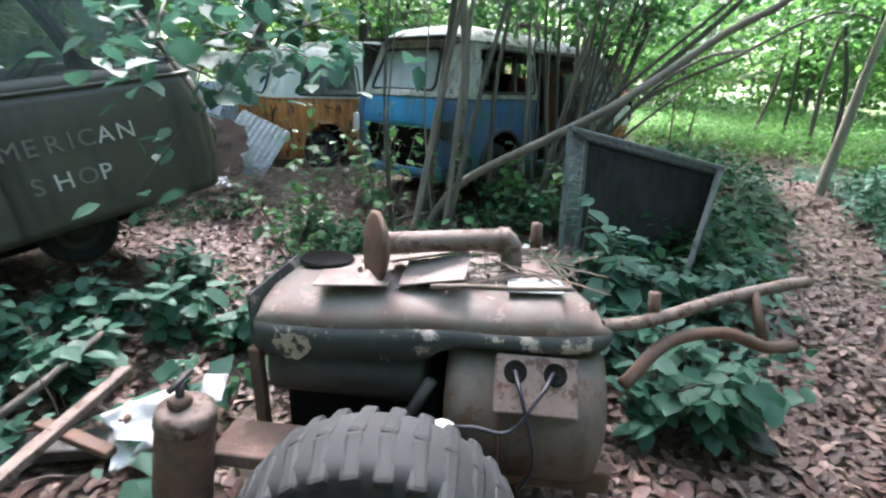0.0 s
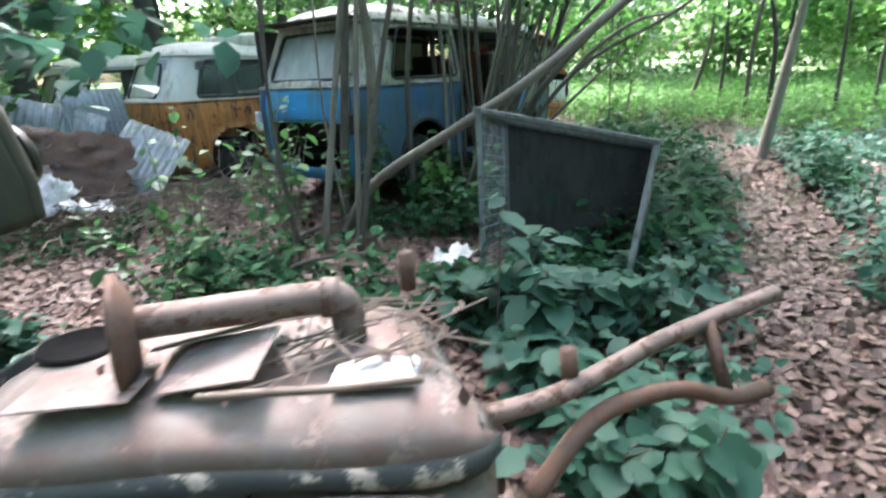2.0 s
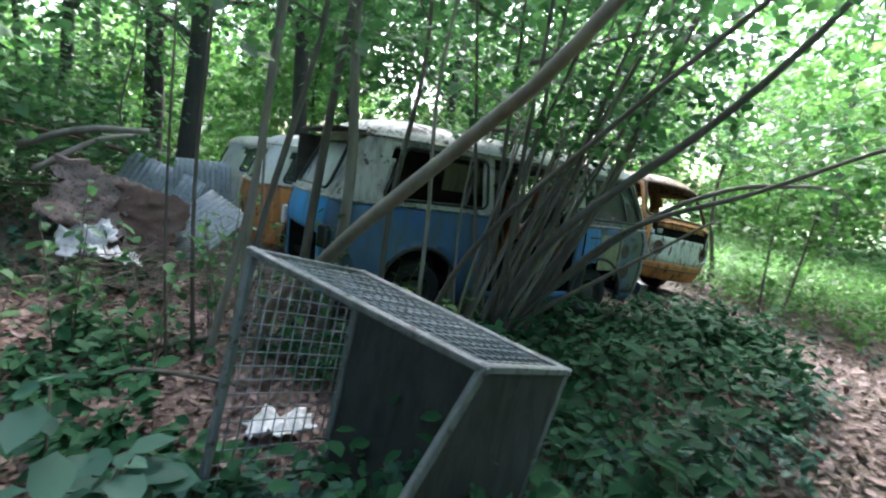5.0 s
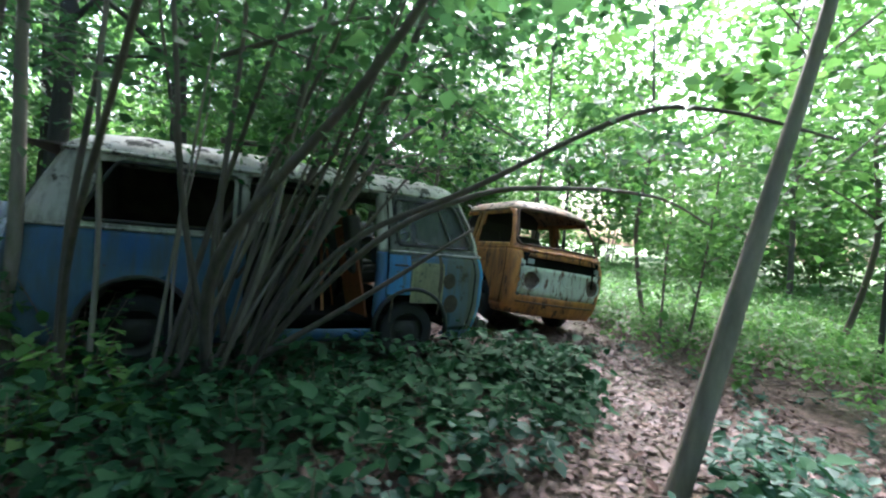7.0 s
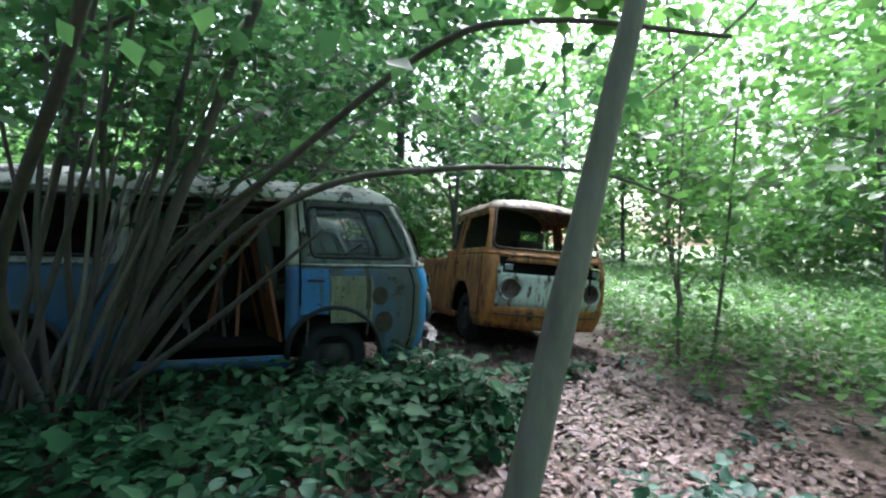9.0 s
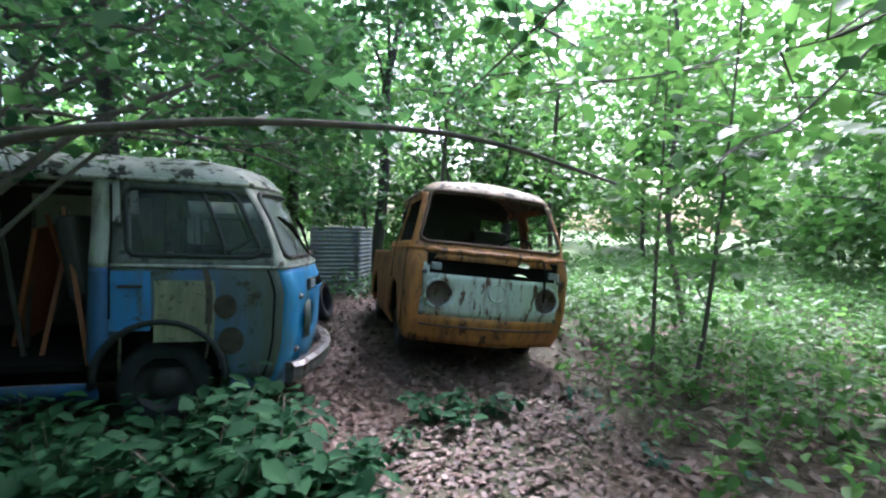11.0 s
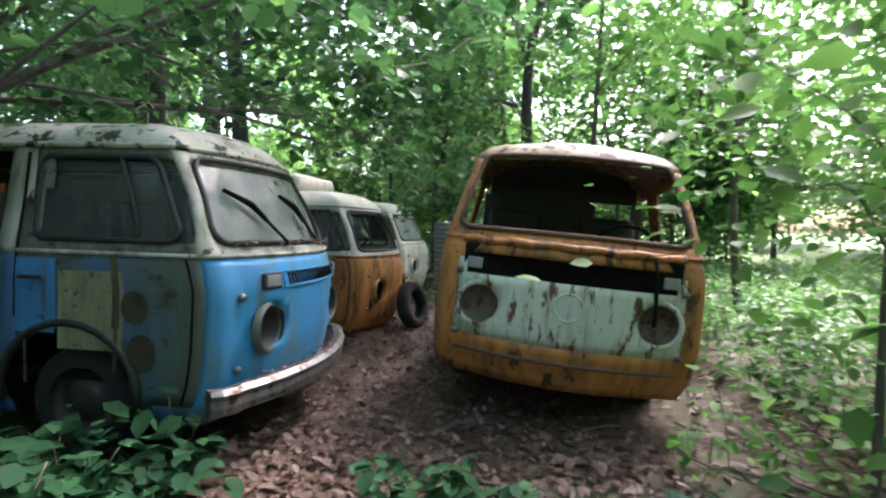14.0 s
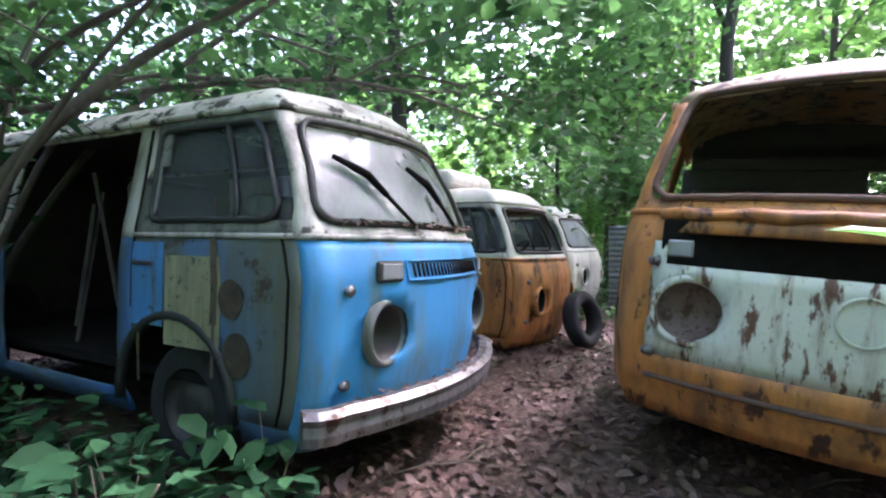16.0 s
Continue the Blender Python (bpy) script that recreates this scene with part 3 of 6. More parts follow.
    if spec.get("indicators"):
        for sg in (-1, 1):
            x = van_point("f", sg * 0.70, 0.97).x
            bm = add_box(bmesh.new(), (0.03, 0.15, 0.095), pose(x + 0.004, sg * 0.50, 0.985, 0, 0, sg * 16), 0.012)
            ind = part("indicator_lamp", bm, M_DARK, root)
            bm = add_box(bmesh.new(), (0.012, 0.12, 0.07), pose(x + 0.018, sg * 0.50, 0.985, 0, 0, sg * 16), 0.006)
            part("indicator_lens", bm, M_STEEL, ind)
        for q in range(24):
            s0 = -0.50 + q * 0.0435
            tube_obj("grille_slat", [van_point("f", s0, 1.02) + Vector((0.010, 0, 0)), van_point("f", s0, 0.955) + Vector((0.010, 0, 0))], 0.006, M_BLACK, root, sides=5)
        fr = [("f", -0.56 + 1.12 * t / 12, 1.032) for t in range(13)] + [("f", 0.56 - 1.12 * t / 12, 0.942) for t in range(13)]
        loop(fr, 0.006, "grille_frame", mats("nose"), out=0.008)
    if spec.get("bumper"):
        v, f = [], []
        prof = [(0.0, -0.075), (0.035, -0.06), (0.045, -0.02), (0.04, 0.02), (0.055, 0.05), (0.02, 0.075), (-0.03, 0.07), (-0.03, -0.07)]
        path = [("fr", 0.2), ("fr", 0.45), ("fr", 0.75)] + [("f", y) for y in FRONT_Y[::2]] + [("fl", 0.25), ("fl", 0.55), ("fl", 0.8)]
        for kd, s in path:
            q = van_point(kd, s, 0.5)
            o = Vector((q.x - 3.3, q.y * 0.75, 0)).normalized()
            for a, b in prof:
                v.append(Vector((q.x, q.y, 0.385)) + o * (a + 0.085) + Vector((0, 0, b)))
        pk = len(prof)
        for i in range(len(path) - 1):
            for j in range(pk):
                f.append((i * pk + j, (i + 1) * pk + j, (i + 1) * pk + (j + 1) % pk, i * pk + (j + 1) % pk))
        f += [tuple(range(pk))[::-1], tuple((len(path) - 1) * pk + j for j in range(pk))]
        obj("front_bumper", v, f, M_CHROME, root, "tarnished chrome front bumper strewn with leaves", smooth=False)
    # wheels
    for wx, sg in spec.get("wheels", ((3.36, -1), (3.36, 1), (0.96, -1), (0.96, 1))):
        ws = spec.get("wheel_size", 1.0)
        mm = Matrix.Translation((wx, sg * 0.70 * ws, 0.30)) @ pose(0, 0, 0, 90 if sg < 0 else -90, 0, 0) @ Matrix.Scale(ws, 4)
        wheel = lathe("wheel", [(0.19, -0.07), (0.27, -0.085), (0.30, -0.06), (0.312, 0.0), (0.30, 0.06), (0.27, 0.085), (0.19, 0.075)], M_RUBBER, mm, root)
        lathe("rim", [(0.19, 0.07), (0.18, 0.03), (0.12, 0.02), (0.10, 0.05), (0.05, 0.065), (0.0, 0.066)], M_DARK, mm, wheel)
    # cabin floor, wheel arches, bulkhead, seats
    # Floor and arches use the shade black so the cavities read dark.
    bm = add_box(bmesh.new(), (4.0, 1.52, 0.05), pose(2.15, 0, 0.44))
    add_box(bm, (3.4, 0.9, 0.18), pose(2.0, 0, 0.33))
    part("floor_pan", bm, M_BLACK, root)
    for sg in (-1, 1):
        for wx in WHEELS:
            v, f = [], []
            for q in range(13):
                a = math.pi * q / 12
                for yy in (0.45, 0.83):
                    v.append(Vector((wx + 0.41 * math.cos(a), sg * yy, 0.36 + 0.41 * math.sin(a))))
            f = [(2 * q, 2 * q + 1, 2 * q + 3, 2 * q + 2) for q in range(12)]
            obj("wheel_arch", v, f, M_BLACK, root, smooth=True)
    for sg in (-1, 1):
        bm = add_box(bmesh.new(), (0.5, 0.5, 0.14), pose(3.05, sg * 0.42, 0.86, 0, -6, 0), 0.05, 3)
        part("seat_cushion", bm, M_DARK, root)
        bm = add_box(bmesh.new(), (0.14, 0.5, 0.6), pose(2.76, sg * 0.42, 1.16, 0, -10, 0), 0.05, 3)
        part("seat_back", bm, M_DARK, root)
    bm = add_box(bmesh.new(), (0.22, 1.4, 0.14), pose(3.98, 0, 1.08), 0.04)
    part("dashboard", bm, M_BLACK, root)
    ring = [Vector((0, 0.2 * math.cos(2 * math.pi * q / 20), 0.2 * math.sin(2 * math.pi * q / 20))) for q in range(20)]
    tilt = pose(3.66, 0.42, 1.2, 0, 50, 0)
    tube_obj("steering_wheel", [tilt @ q for q in ring], 0.013, M_BLACK, root, sides=6, closed=True)
    if spec.get("wipers"):
        for wy in (-0.35, 0.30):
            b0 = van_point("f", wy, 1.2) + Vector((0.03, 0, 0))
            b1 = van_point("f", wy - 0.30, 1.43) + Vector((0.03, 0, 0))
            b2 = van_point("f", wy - 0.52, 1.50) + Vector((0.03, 0, 0))
            wp = tube_obj("wiper_arm", [b0, b1], 0.010, M_BLACK, root, sides=6)
            tube_obj("wiper_blade", [b1 * 0.6 + b0 * 0.4, b1, b2], [0.014, 0.02, 0.012], M_BLACK, wp, sides=6)
    return root


def simple_mats(table, default):
    return lambda zn: next((v for k2, v in table.items() if zn.startswith(k2)), default)


# blue van: sliding door open, engine lid gone, rear side window gone
def zone_blue(zn, kd, c):
    if kd == "r" and 1.72 < c.x < 2.90 and 0.36 < c.z < 1.68:
        return "hole"
    if zn == "pane_rear_r" or zn == "pane_mid_r":
        return "hole"
    if kd == "b" and 0.36 < c.z < 0.80 and abs(c.y) < 0.55:
        return "hole"
    if kd == "b" and zn == "body":
        return "nose_tail"
    return zn


BLUE = pose(4.1, -0.78, 0, 0, 0, 6.5) @ Matrix.Translation((-4.1, 0.78, 0)) @ pose(2.2, 0, -0.05, 0, 1.1, 0) @ Matrix.Translation((-2.2, 0, 0))
# Dark colour that holds the shade of the van's interior.
M_VAN_SHADE = plain("van_interior_shade", (0.06, 0.052, 0.042), 0.9, var=0.6, scale=6)
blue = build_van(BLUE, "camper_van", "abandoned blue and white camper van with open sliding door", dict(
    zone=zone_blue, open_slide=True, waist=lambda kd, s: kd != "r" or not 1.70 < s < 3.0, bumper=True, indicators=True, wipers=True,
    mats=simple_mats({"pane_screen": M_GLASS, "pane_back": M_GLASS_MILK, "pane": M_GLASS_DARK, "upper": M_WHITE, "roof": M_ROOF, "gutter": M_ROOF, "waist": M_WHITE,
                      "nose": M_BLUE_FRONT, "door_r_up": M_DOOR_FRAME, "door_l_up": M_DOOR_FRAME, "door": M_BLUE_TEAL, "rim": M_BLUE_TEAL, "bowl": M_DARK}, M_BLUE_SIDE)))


def on_side(x0, x1, z0, z1, off, kd="r"):
    """Corners of a patch lying on the van's side."""
    sg = -1 if kd == "r" else 1
    vs, fs = [], []
    nx, nz = 6, 6
    for i in range(nx + 1):
        for j in range(nz + 1):
            q = van_point(kd, x0 + (x1 - x0) * i / nx, z0 + (z1 - z0) * j / nz)
            vs.append(q + Vector((0, sg * off, 0)))
    fs = [(i * (nz + 1) + j, (i + 1) * (nz + 1) + j, (i + 1) * (nz + 1) + j + 1, i * (nz + 1) + j + 1) for i in range(nx) for j in range(nz)]
    return vs, fs


v, f = on_side(3.33, 3.72, 0.62, 1.04, 0.012)
obj("door_sticker", v, f, M_PATCH, blue, "yellowed square sticker")
v, f = on_side(3.06, 3.31, 0.70, 1.10, 0.011)
obj("repainted_patch", v, f, M_BLUE_PATCH, blue, "brighter blue repainted patch")
for x0, x1, z0, z1 in ((3.655, 3.70, 0.74, 1.13), (3.67, 3.69, 0.50, 0.76), (3.775, 3.81, 0.42, 0.60), (3.12, 3.14, 0.42, 0.66)):
    v, f = on_side(x0, x1, z0, z1, 0.0135)
    obj("rust_run", v, f, M_STAIN, blue, "dark brown run of rust and dirt")
for cx, cz, r in ((3.76, 0.86, 0.075), (3.80, 0.62, 0.085)):
    v = [Vector((cx, -0.872, cz))] + [Vector((cx + r * math.cos(a), -0.872, cz + r * 1.15 * math.sin(a))) for a in [2 * math.pi * q / 20 for q in range(20)]]
    obj("worn_spot", v, [(0, 1 + q, 1 + (q + 1) % 20) for q in range(20)], M_SPOT, blue, "round brown spot where a disc was glued")
tube_obj("wheel_arch_lip", [Vector((3.36 + 0.41 * math.cos(a), -0.856, 0.36 + 0.40 * math.sin(a))) for a in [math.pi * (q - 0.5) / 13 for q in range(15)]], 0.026, M_GASKET, blue)
tube_obj("wheel_arch_lip", [Vector((0.96 + 0.41 * math.cos(a), -0.868, 0.36 + 0.41 * math.sin(a))) for a in [math.pi * (q - 0.5) / 13 for q in range(15)]], 0.02, M_DARK, blue)
bm = add_box(bmesh.new(), (0.03, 0.5, 0.9), pose(2.35, -0.1, 0.95, 8, 12, 0), 0.005)
part("fallen_lining_board", bm, M_ORANGE_BOARD, blue, "orange brown board leaning inside")
bm = add_box(bmesh.new(), (0.03, 0.3, 1.1), pose(2.75, -0.55, 0.95, -12, -8, 20), 0.005)
part("fallen_lining_board", bm, M_ORANGE_BOARD, blue)
# Three dark sheets added so the open van reads as shaded inside.
part("shade_wall", add_box(bmesh.new(), (2.9, 0.02, 1.36), pose(1.55, 0.66, 1.02), 0.004), M_VAN_SHADE, blue, "added dark sheet shading the van's far side")
part("shade_ceiling", add_box(bmesh.new(), (2.9, 1.25, 0.02), pose(1.55, 0.0, 1.74), 0.004), M_VAN_SHADE, blue, "added dark sheet shading the van's ceiling")
part("rear_bulkhead", add_box(bmesh.new(), (0.03, 1.2, 1.30), pose(0.62, 0.03, 1.05), 0.004), M_VAN_SHADE, blue, "added dark sheet closing the cargo space with shade")
for sg in (-1, 1):
    q = van_point("b", sg * 0.98, 0.78)
    bm = add_box(bmesh.new(), (0.05, 0.12, 0.2), pose(q.x - 0.01, sg * 0.74, 0.80, 0, 0, -sg * 18), 0.02)
    part("tail_lamp", bm, M_DRUM_WHITE if sg > 0 else M_DARK, blue)
part("far_window_board", add_box(bmesh.new(), (0.95, 0.02, 0.36), pose(2.42, 0.64, 1.46, 3, 0, 0), 0.006), M_CREAM, blue, "pale board over the far window")
rng = np.random.default_rng(15)
# Most slats take the interior shade colour too.
for q in range(7):
    x0 = rng.uniform(1.8, 2.85)
    part("loose_slat", add_box(bmesh.new(), (0.03, 0.012, rng.uniform(0.7, 1.15)), pose(x0, rng.uniform(-0.6, 0.3), 0.95, rng.uniform(-25, 10), rng.uniform(-30, 30), rng.uniform(0, 60)), 0.003, 1),
         M_ORANGE_BOARD if q % 4 == 0 else M_VAN_SHADE, blue)
# leaf drift along the windscreen foot and the bumper
rng = np.random.default_rng(5)
foot = [BLUE @ (van_point("f", s, 1.19) + Vector((0.02 + 0.03 * h, 0, 0.02))) for s, h in zip(rng.uniform(-0.9, 0.8, 160), rng.uniform(-1, 1, 160))]
foot += [BLUE @ (Vector((van_point("f", s, 0.5).x + 0.06 + 0.05 * h, s * 0.66, 0.462))) for s, h in zip(rng.uniform(-1, 1, 90), rng.uniform(-0.6, 1, 90))]
tagged(leaves("leaf_drift", foot, 0.035, M_LITTER, rng=rng, up=0.8), "dry leaves caught on a van's ledges", "leaf litter", kind="stuff")


# orange pickup, cab only glazed at the back, no windscreen, pale green nose
def zone_pick(zn, kd, c):
    if zn == "hole":
        return zn
    if zn in ("pane_screen", "pane_cab_r", "pane_cab_l", "pane_back") or zn.startswith("pane_mid") or zn.startswith("pane_rear"):
        return "hole"
    if c.x < 2.55 and c.z > 1.10:
        return "hole"
    if kd == "f" and 1.19 < c.z < 1.74 and abs(c.y) < 0.76 - (c.z - 1.2) * 0.14:
        return "hole"
    if kd == "f" and 0.925 < c.z < 1.02 and abs(c.y) < 0.64:
        return "hole"
    if kd in ("f", "fr", "fl") and 0.50 < c.z < 1.01 and abs(c.y) < 0.70:
        return "nose_pale"
    if zn == "nose":
        return "body"
    return zn


fwd = Vector((0.06, -0.998, 0.0)).normalized()
PICK = Matrix.Translation((5.94, 0.0, -0.02)) @ pose(0, 0, 0, 0, 0, math.degrees(math.atan2(fwd.y, fwd.x))) @ pose(0, 0, 0, -5.2, -2.5, 0) @ Matrix.Translation((-4.40, 0, 0))
pick = build_van(PICK, "pickup_truck", "rusty orange pickup with peeling pale green nose and no windscreen", dict(
    zone=zone_pick, lamp_y=0.55, screen_top=1.65, quarter=True, rear_frames=False, frames="", seams="rl", screen_rubber=M_RUST,
    gutter=lambda kd, s: kd == "r" and s > 2.55, waist=lambda kd, s: False if kd in ("b", "rl", "rr") else (kd not in "rl" or s > 2.5),
    mats=simple_mats({"nose_pale": M_MINT, "pane": M_GLASS_DARK, "roof": M_PICK_ROOF, "gutter": M_PICK_ROOF, "rim": M_MINT, "bowl": M_RUST_PINK}, M_ORANGE),
    wheels=((3.36, -1), (3.36, 1), (0.96, -1), (0.96, 1))))
for sx, sz, y0, z0 in ((1.5, 0.64, 0, 0.80), (1.06, 0.31, -0.21, 1.455), (0.10, 0.31, 0.70, 1.455), (1.56, 0.18, 0, 1.21), (1.38, 0.17, 0, 1.695), (1.26, 0.20, 0, 1.79), (0.9, 0.045, 0, 1.90)):
    part("cab_back_panel", add_box(bmesh.new(), (0.04, sx, sz), pose(2.60, y0, z0), 0.004, 1), M_DARK, pick)
bm = add_box(bmesh.new(), (2.5, 1.6, 0.04), pose(1.25, 0, 0.98))
part("load_bed", bm, M_RUST, pick)
# Black box closes the grille opening in place of its shade.
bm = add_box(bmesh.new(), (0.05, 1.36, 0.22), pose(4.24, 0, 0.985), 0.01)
part("duct_shade_box", bm, M_BLACK, pick, "black box standing in for shade behind the missing grille")
tube_obj("nose_ridge", [van_point("f", -1 + 2 * q / 16, 1.12) + Vector((0.012, 0, 0.008 * math.sin(q * 2.1))) for q in range(17)], [0.024 + 0.006 * math.sin(q * 1.7) for q in range(17)], M_ORANGE, pick, "dented rounded ridge under the screen")
tube_obj("apron_lip", [van_point("f", -1 + 2 * q / 16, 0.40) + Vector((0.008, 0, 0)) for q in range(17)], 0.012, M_RUST, pick)
tube_obj("badge_ring", [Vector((van_point("f", 0, 0.74).x + 0.008, 0.085 * math.cos(2 * math.pi * q / 24), 0.76 + 0.085 * math.sin(2 * math.pi * q / 24))) for q in range(24)], 0.006, M_MINT, pick, closed=True, sides=6)
bm = add_box(bmesh.new(), (0.02, 0.10, 0.07), pose(4.32, 0.60, 0.97, 0, 0, 12), 0.008)
part("indicator_socket", bm, M_STEEL, pick)
bm = add_box(bmesh.new(), (0.02, 0.10, 0.07), pose(4.32, -0.60, 0.97, 0, 0, -12), 0.008)
part("indicator_socket", bm, M_STEEL, pick)
# a hanging strip over the nose
tube_obj("loose_strip", [van_point("f", 0.72, z) + Vector((0.02, 0, 0)) for z in (1.13, 1.0, 0.85, 0.70)], 0.012, M_BLACK, pick)

# second camper behind the blue one, orange and white, with a raised roof
def zone_second(zn, kd, c):
    if zn in ("pane_screen",) or (kd == "b" and 0.36 < c.z < 0.8 and abs(c.y) < 0.5):
        return "hole"
    return zn


SECOND = pose(-0.52, 2.92, -0.15, 0, 1.5, 2)
second = build_van(SECOND, "camper_van", "abandoned orange and white camper van with raised roof, no windscreen", dict(
    zone=zone_second, bumper=False, wheels=((0.96, -1), (0.96, 1), (3.36, 1)),
    mats=simple_mats({"pane_back": M_GLASS_MILK, "pane": M_GLASS_DARK, "upper": M_CREAM, "roof": M_CREAM, "gutter": M_CREAM, "door_r_up": M_CREAM, "door_l_up": M_CREAM,
                      "rim": M_ORANGE, "bowl": M_BLACK}, M_ORANGE)))
bm = add_box(bmesh.new(), (1.9, 1.14, 0.22), pose(2.3, 0, 1.98, 0, -3, 0), 0.09, 3)
part("raised_roof", bm, M_CREAM, second, "ribbed cream raised roof")
tyre = thing("loose_tyre", Matrix.Translation((4.12, 3.05, 0.22)) @ pose(0, 0, 0, 78, 15, 75), "worn black tyre leaning on a van's nose", "tyre")
lathe("tyre_body", [(0.19, -0.07), (0.27, -0.085), (0.30, -0.06), (0.312, 0.0), (0.30, 0.06), (0.27, 0.085), (0.19, 0.075)], M_RUBBER, Matrix(), tyre, close=True)

# third van, cream, beyond
THIRD = pose(-1.0, 6.2, -0.2, 0, 0, 1)
third = build_van(THIRD, "camper_van", "derelict cream van, partly hidden by leaves", dict(
    zone=lambda zn, kd, c: zn, bumper=False,
    mats=simple_mats({"pane_screen": M_GLASS, "pane": M_GLASS_DARK, "bowl": M_BLACK}, M_CREAM)))

# olive van with white lettering
def zone_olive(zn, kd, c):
    if c.z < 0.42:
        return "hole"
    if zn.startswith("pane_rear") or zn.startswith("pane_mid_l"):
        return "upper"
    return zn


OLIVE = Matrix.Translation((-2.25, -1.22, 0.12)) @ pose(0, 0, 0, 0, -8, 12) @ Matrix.Translation((-4.3, 0.5, 0.1))
olive = build_van(OLIVE, "panel_van", "dark olive panel van with faded white lettering, parked in brambles", dict(
    zone=zone_olive, bumper=False, arches=(), wheel_size=0.72, rear_frames=False, quarter=False, seams="", frames="",
    mats=simple_mats({"pane": M_GLASS_DARK, "bowl": M_BLACK}, M_OLIVE)))


def lettering(text, x, z, size, mat):
    cu = bpy.data.curves.new("lettering", "FONT")
    cu.body, cu.size, cu.extrude, cu.space_character = text, size, 0.002, 1.12
    tmp = new("lettering", cu)
    bpy.context.view_layer.update()
    me = bpy.data.meshes.new_from_object(tmp.evaluated_get(bpy.context.evaluated_depsgraph_get()))
    bpy.data.objects.remove(tmp)
    me.materials.clear()
    me.materials.append(mat)
    ob = new("lettering", me)
    ob.parent = olive
    ob.matrix_local = pose(x, -0.868, z, 90, 0, 0)
    return ob


for ch, x, z, mat in (("A", 2.58, 0.90, M_LETTER_DIM), ("M", 2.72, 0.90, M_LETTER_DIM), ("E", 2.86, 0.90, M_LETTER_DIM), ("R", 2.98, 0.90, M_LETTER_DIM), ("I", 3.11, 0.90, M_LETTER_DIM),
                      ("C", 3.17, 0.90, M_LETTER_DIM), ("A", 3.29, 0.90, M_LETTER), ("N", 3.42, 0.90, M_LETTER),
                      ("S", 2.82, 0.72, M_LETTER_DIM), ("H", 2.95, 0.72, M_LETTER), ("O", 3.09, 0.72, M_LETTER_DIM), ("P", 3.23, 0.72, M_LETTER)):
    lettering(ch, 3.63 - (3.42 - x) * 0.80, z - 0.07 - (0.02 if z < 0.8 else 0), 0.13, mat)


# ---- generator on its trailer ----
GU, GV = Vector((0.652, -0.758, 0)), Vector((0.758, 0.652, 0))
GEN = Matrix(((GU.x, GV.x, 0, -3.004), (GU.y, GV.y, 0, -3.664), (0, 0, 1, 0), (0, 0, 0, 1)))
M_PEEL = worn("bare_primer_patch", (0.42, 0.33, 0.25), rust=(0.03, 0.035, 0.03), rust_at=0.52, grime=(0.3, 0.2, 0.13), grime_at=0.5, rough=0.6, scale=9, streak=False)
gen = thing("generator_trailer", GEN, "rusty generator under a peeling grey green hood on a trailer", "generator")


def hood_shell():
    """The hood: a top that rolls over into the skirts, rounded in plan at its ends."""
    prof = [(-0.012, 0.465), (-0.014, 0.535), (-0.006, 0.572), (0.022, 0.612), (0.07, 0.642), (0.25, 0.665), (0.42, 0.655), (0.47, 0.63), (0.495, 0.58), (0.50, 0.45)]
    us = [0.0, 0.02, 0.06, 0.12, 0.2, 0.3, 0.4, 0.5, 0.58, 0.64, 0.70, 0.8, 0.9, 1.0, 1.08, 1.13, 1.16]
    v, f = [], []
    for i, u in enumerate(us):
        e = min(u, 1.16 - u)
        rnd = 0.0 if e > 0.13 else (1 - math.sqrt(max(0, 1 - (1 - e / 0.13) ** 2))) * 0.12
        for j, (a, z) in enumerate(prof):
            mid = 0.245
            a2 = a + (rnd * 0.7 if a < mid else -rnd * 0.7)
            z2 = z - rnd * 0.8 * (1 if z > 0.6 else 0.3)
            if j == 0:
                z2 = 0.465 + 0.055 * max(0.0, min(1.0, (u - 0.58) / 0.09)) if u < 1.1 else 0.52
            u2 = u - 0.19 * max(0.0, u - 0.6) / 0.56 * max(0.0, a) / 0.5
            v.append(Vector((u2, a2, z2 + 0.05 * u + 0.006 * math.sin(u * 11 + j * 0.6))))
    k = len(prof)
    for i in range(len(us) - 1):
        for j in range(k - 1):
            f.append((i * k + j, (i + 1) * k + j, (i + 1) * k + j + 1, i * k + j + 1))
    return v, f, k, us


v, f, k, us = hood_shell()
skirt = [q for q in f if q[0] % k in (0, 1)]
top = [q for q in f if q not in skirt]
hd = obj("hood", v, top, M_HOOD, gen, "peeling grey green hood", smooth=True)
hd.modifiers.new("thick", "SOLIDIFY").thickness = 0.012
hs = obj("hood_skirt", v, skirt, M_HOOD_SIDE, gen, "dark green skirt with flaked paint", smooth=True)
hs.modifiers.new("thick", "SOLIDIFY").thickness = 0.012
for u0, turn in ((0.005, 0), (1.055, 20)):
    bm = add_box(bmesh.new(), (0.012, 0.40, 0.20), pose(u0, 0.245, 0.55, 0, 0, turn), 0.004)
    part("hood_end", bm, M_HOOD_SIDE, gen)
# Flat black disc painted in for the shade inside the filler opening.
lathe("filler_hole_shade", [(0.0, 0.0), (0.085, 0.0), (0.09, 0.006), (0.098, 0.008), (0.102, 0.0)], M_BLACK, Matrix.Translation((0.17, 0.33, 0.678)) @ Matrix.Diagonal((1, 0.8, 1, 1)), gen)
# paint peeled off the skirt's corner
rng = np.random.default_rng(19)
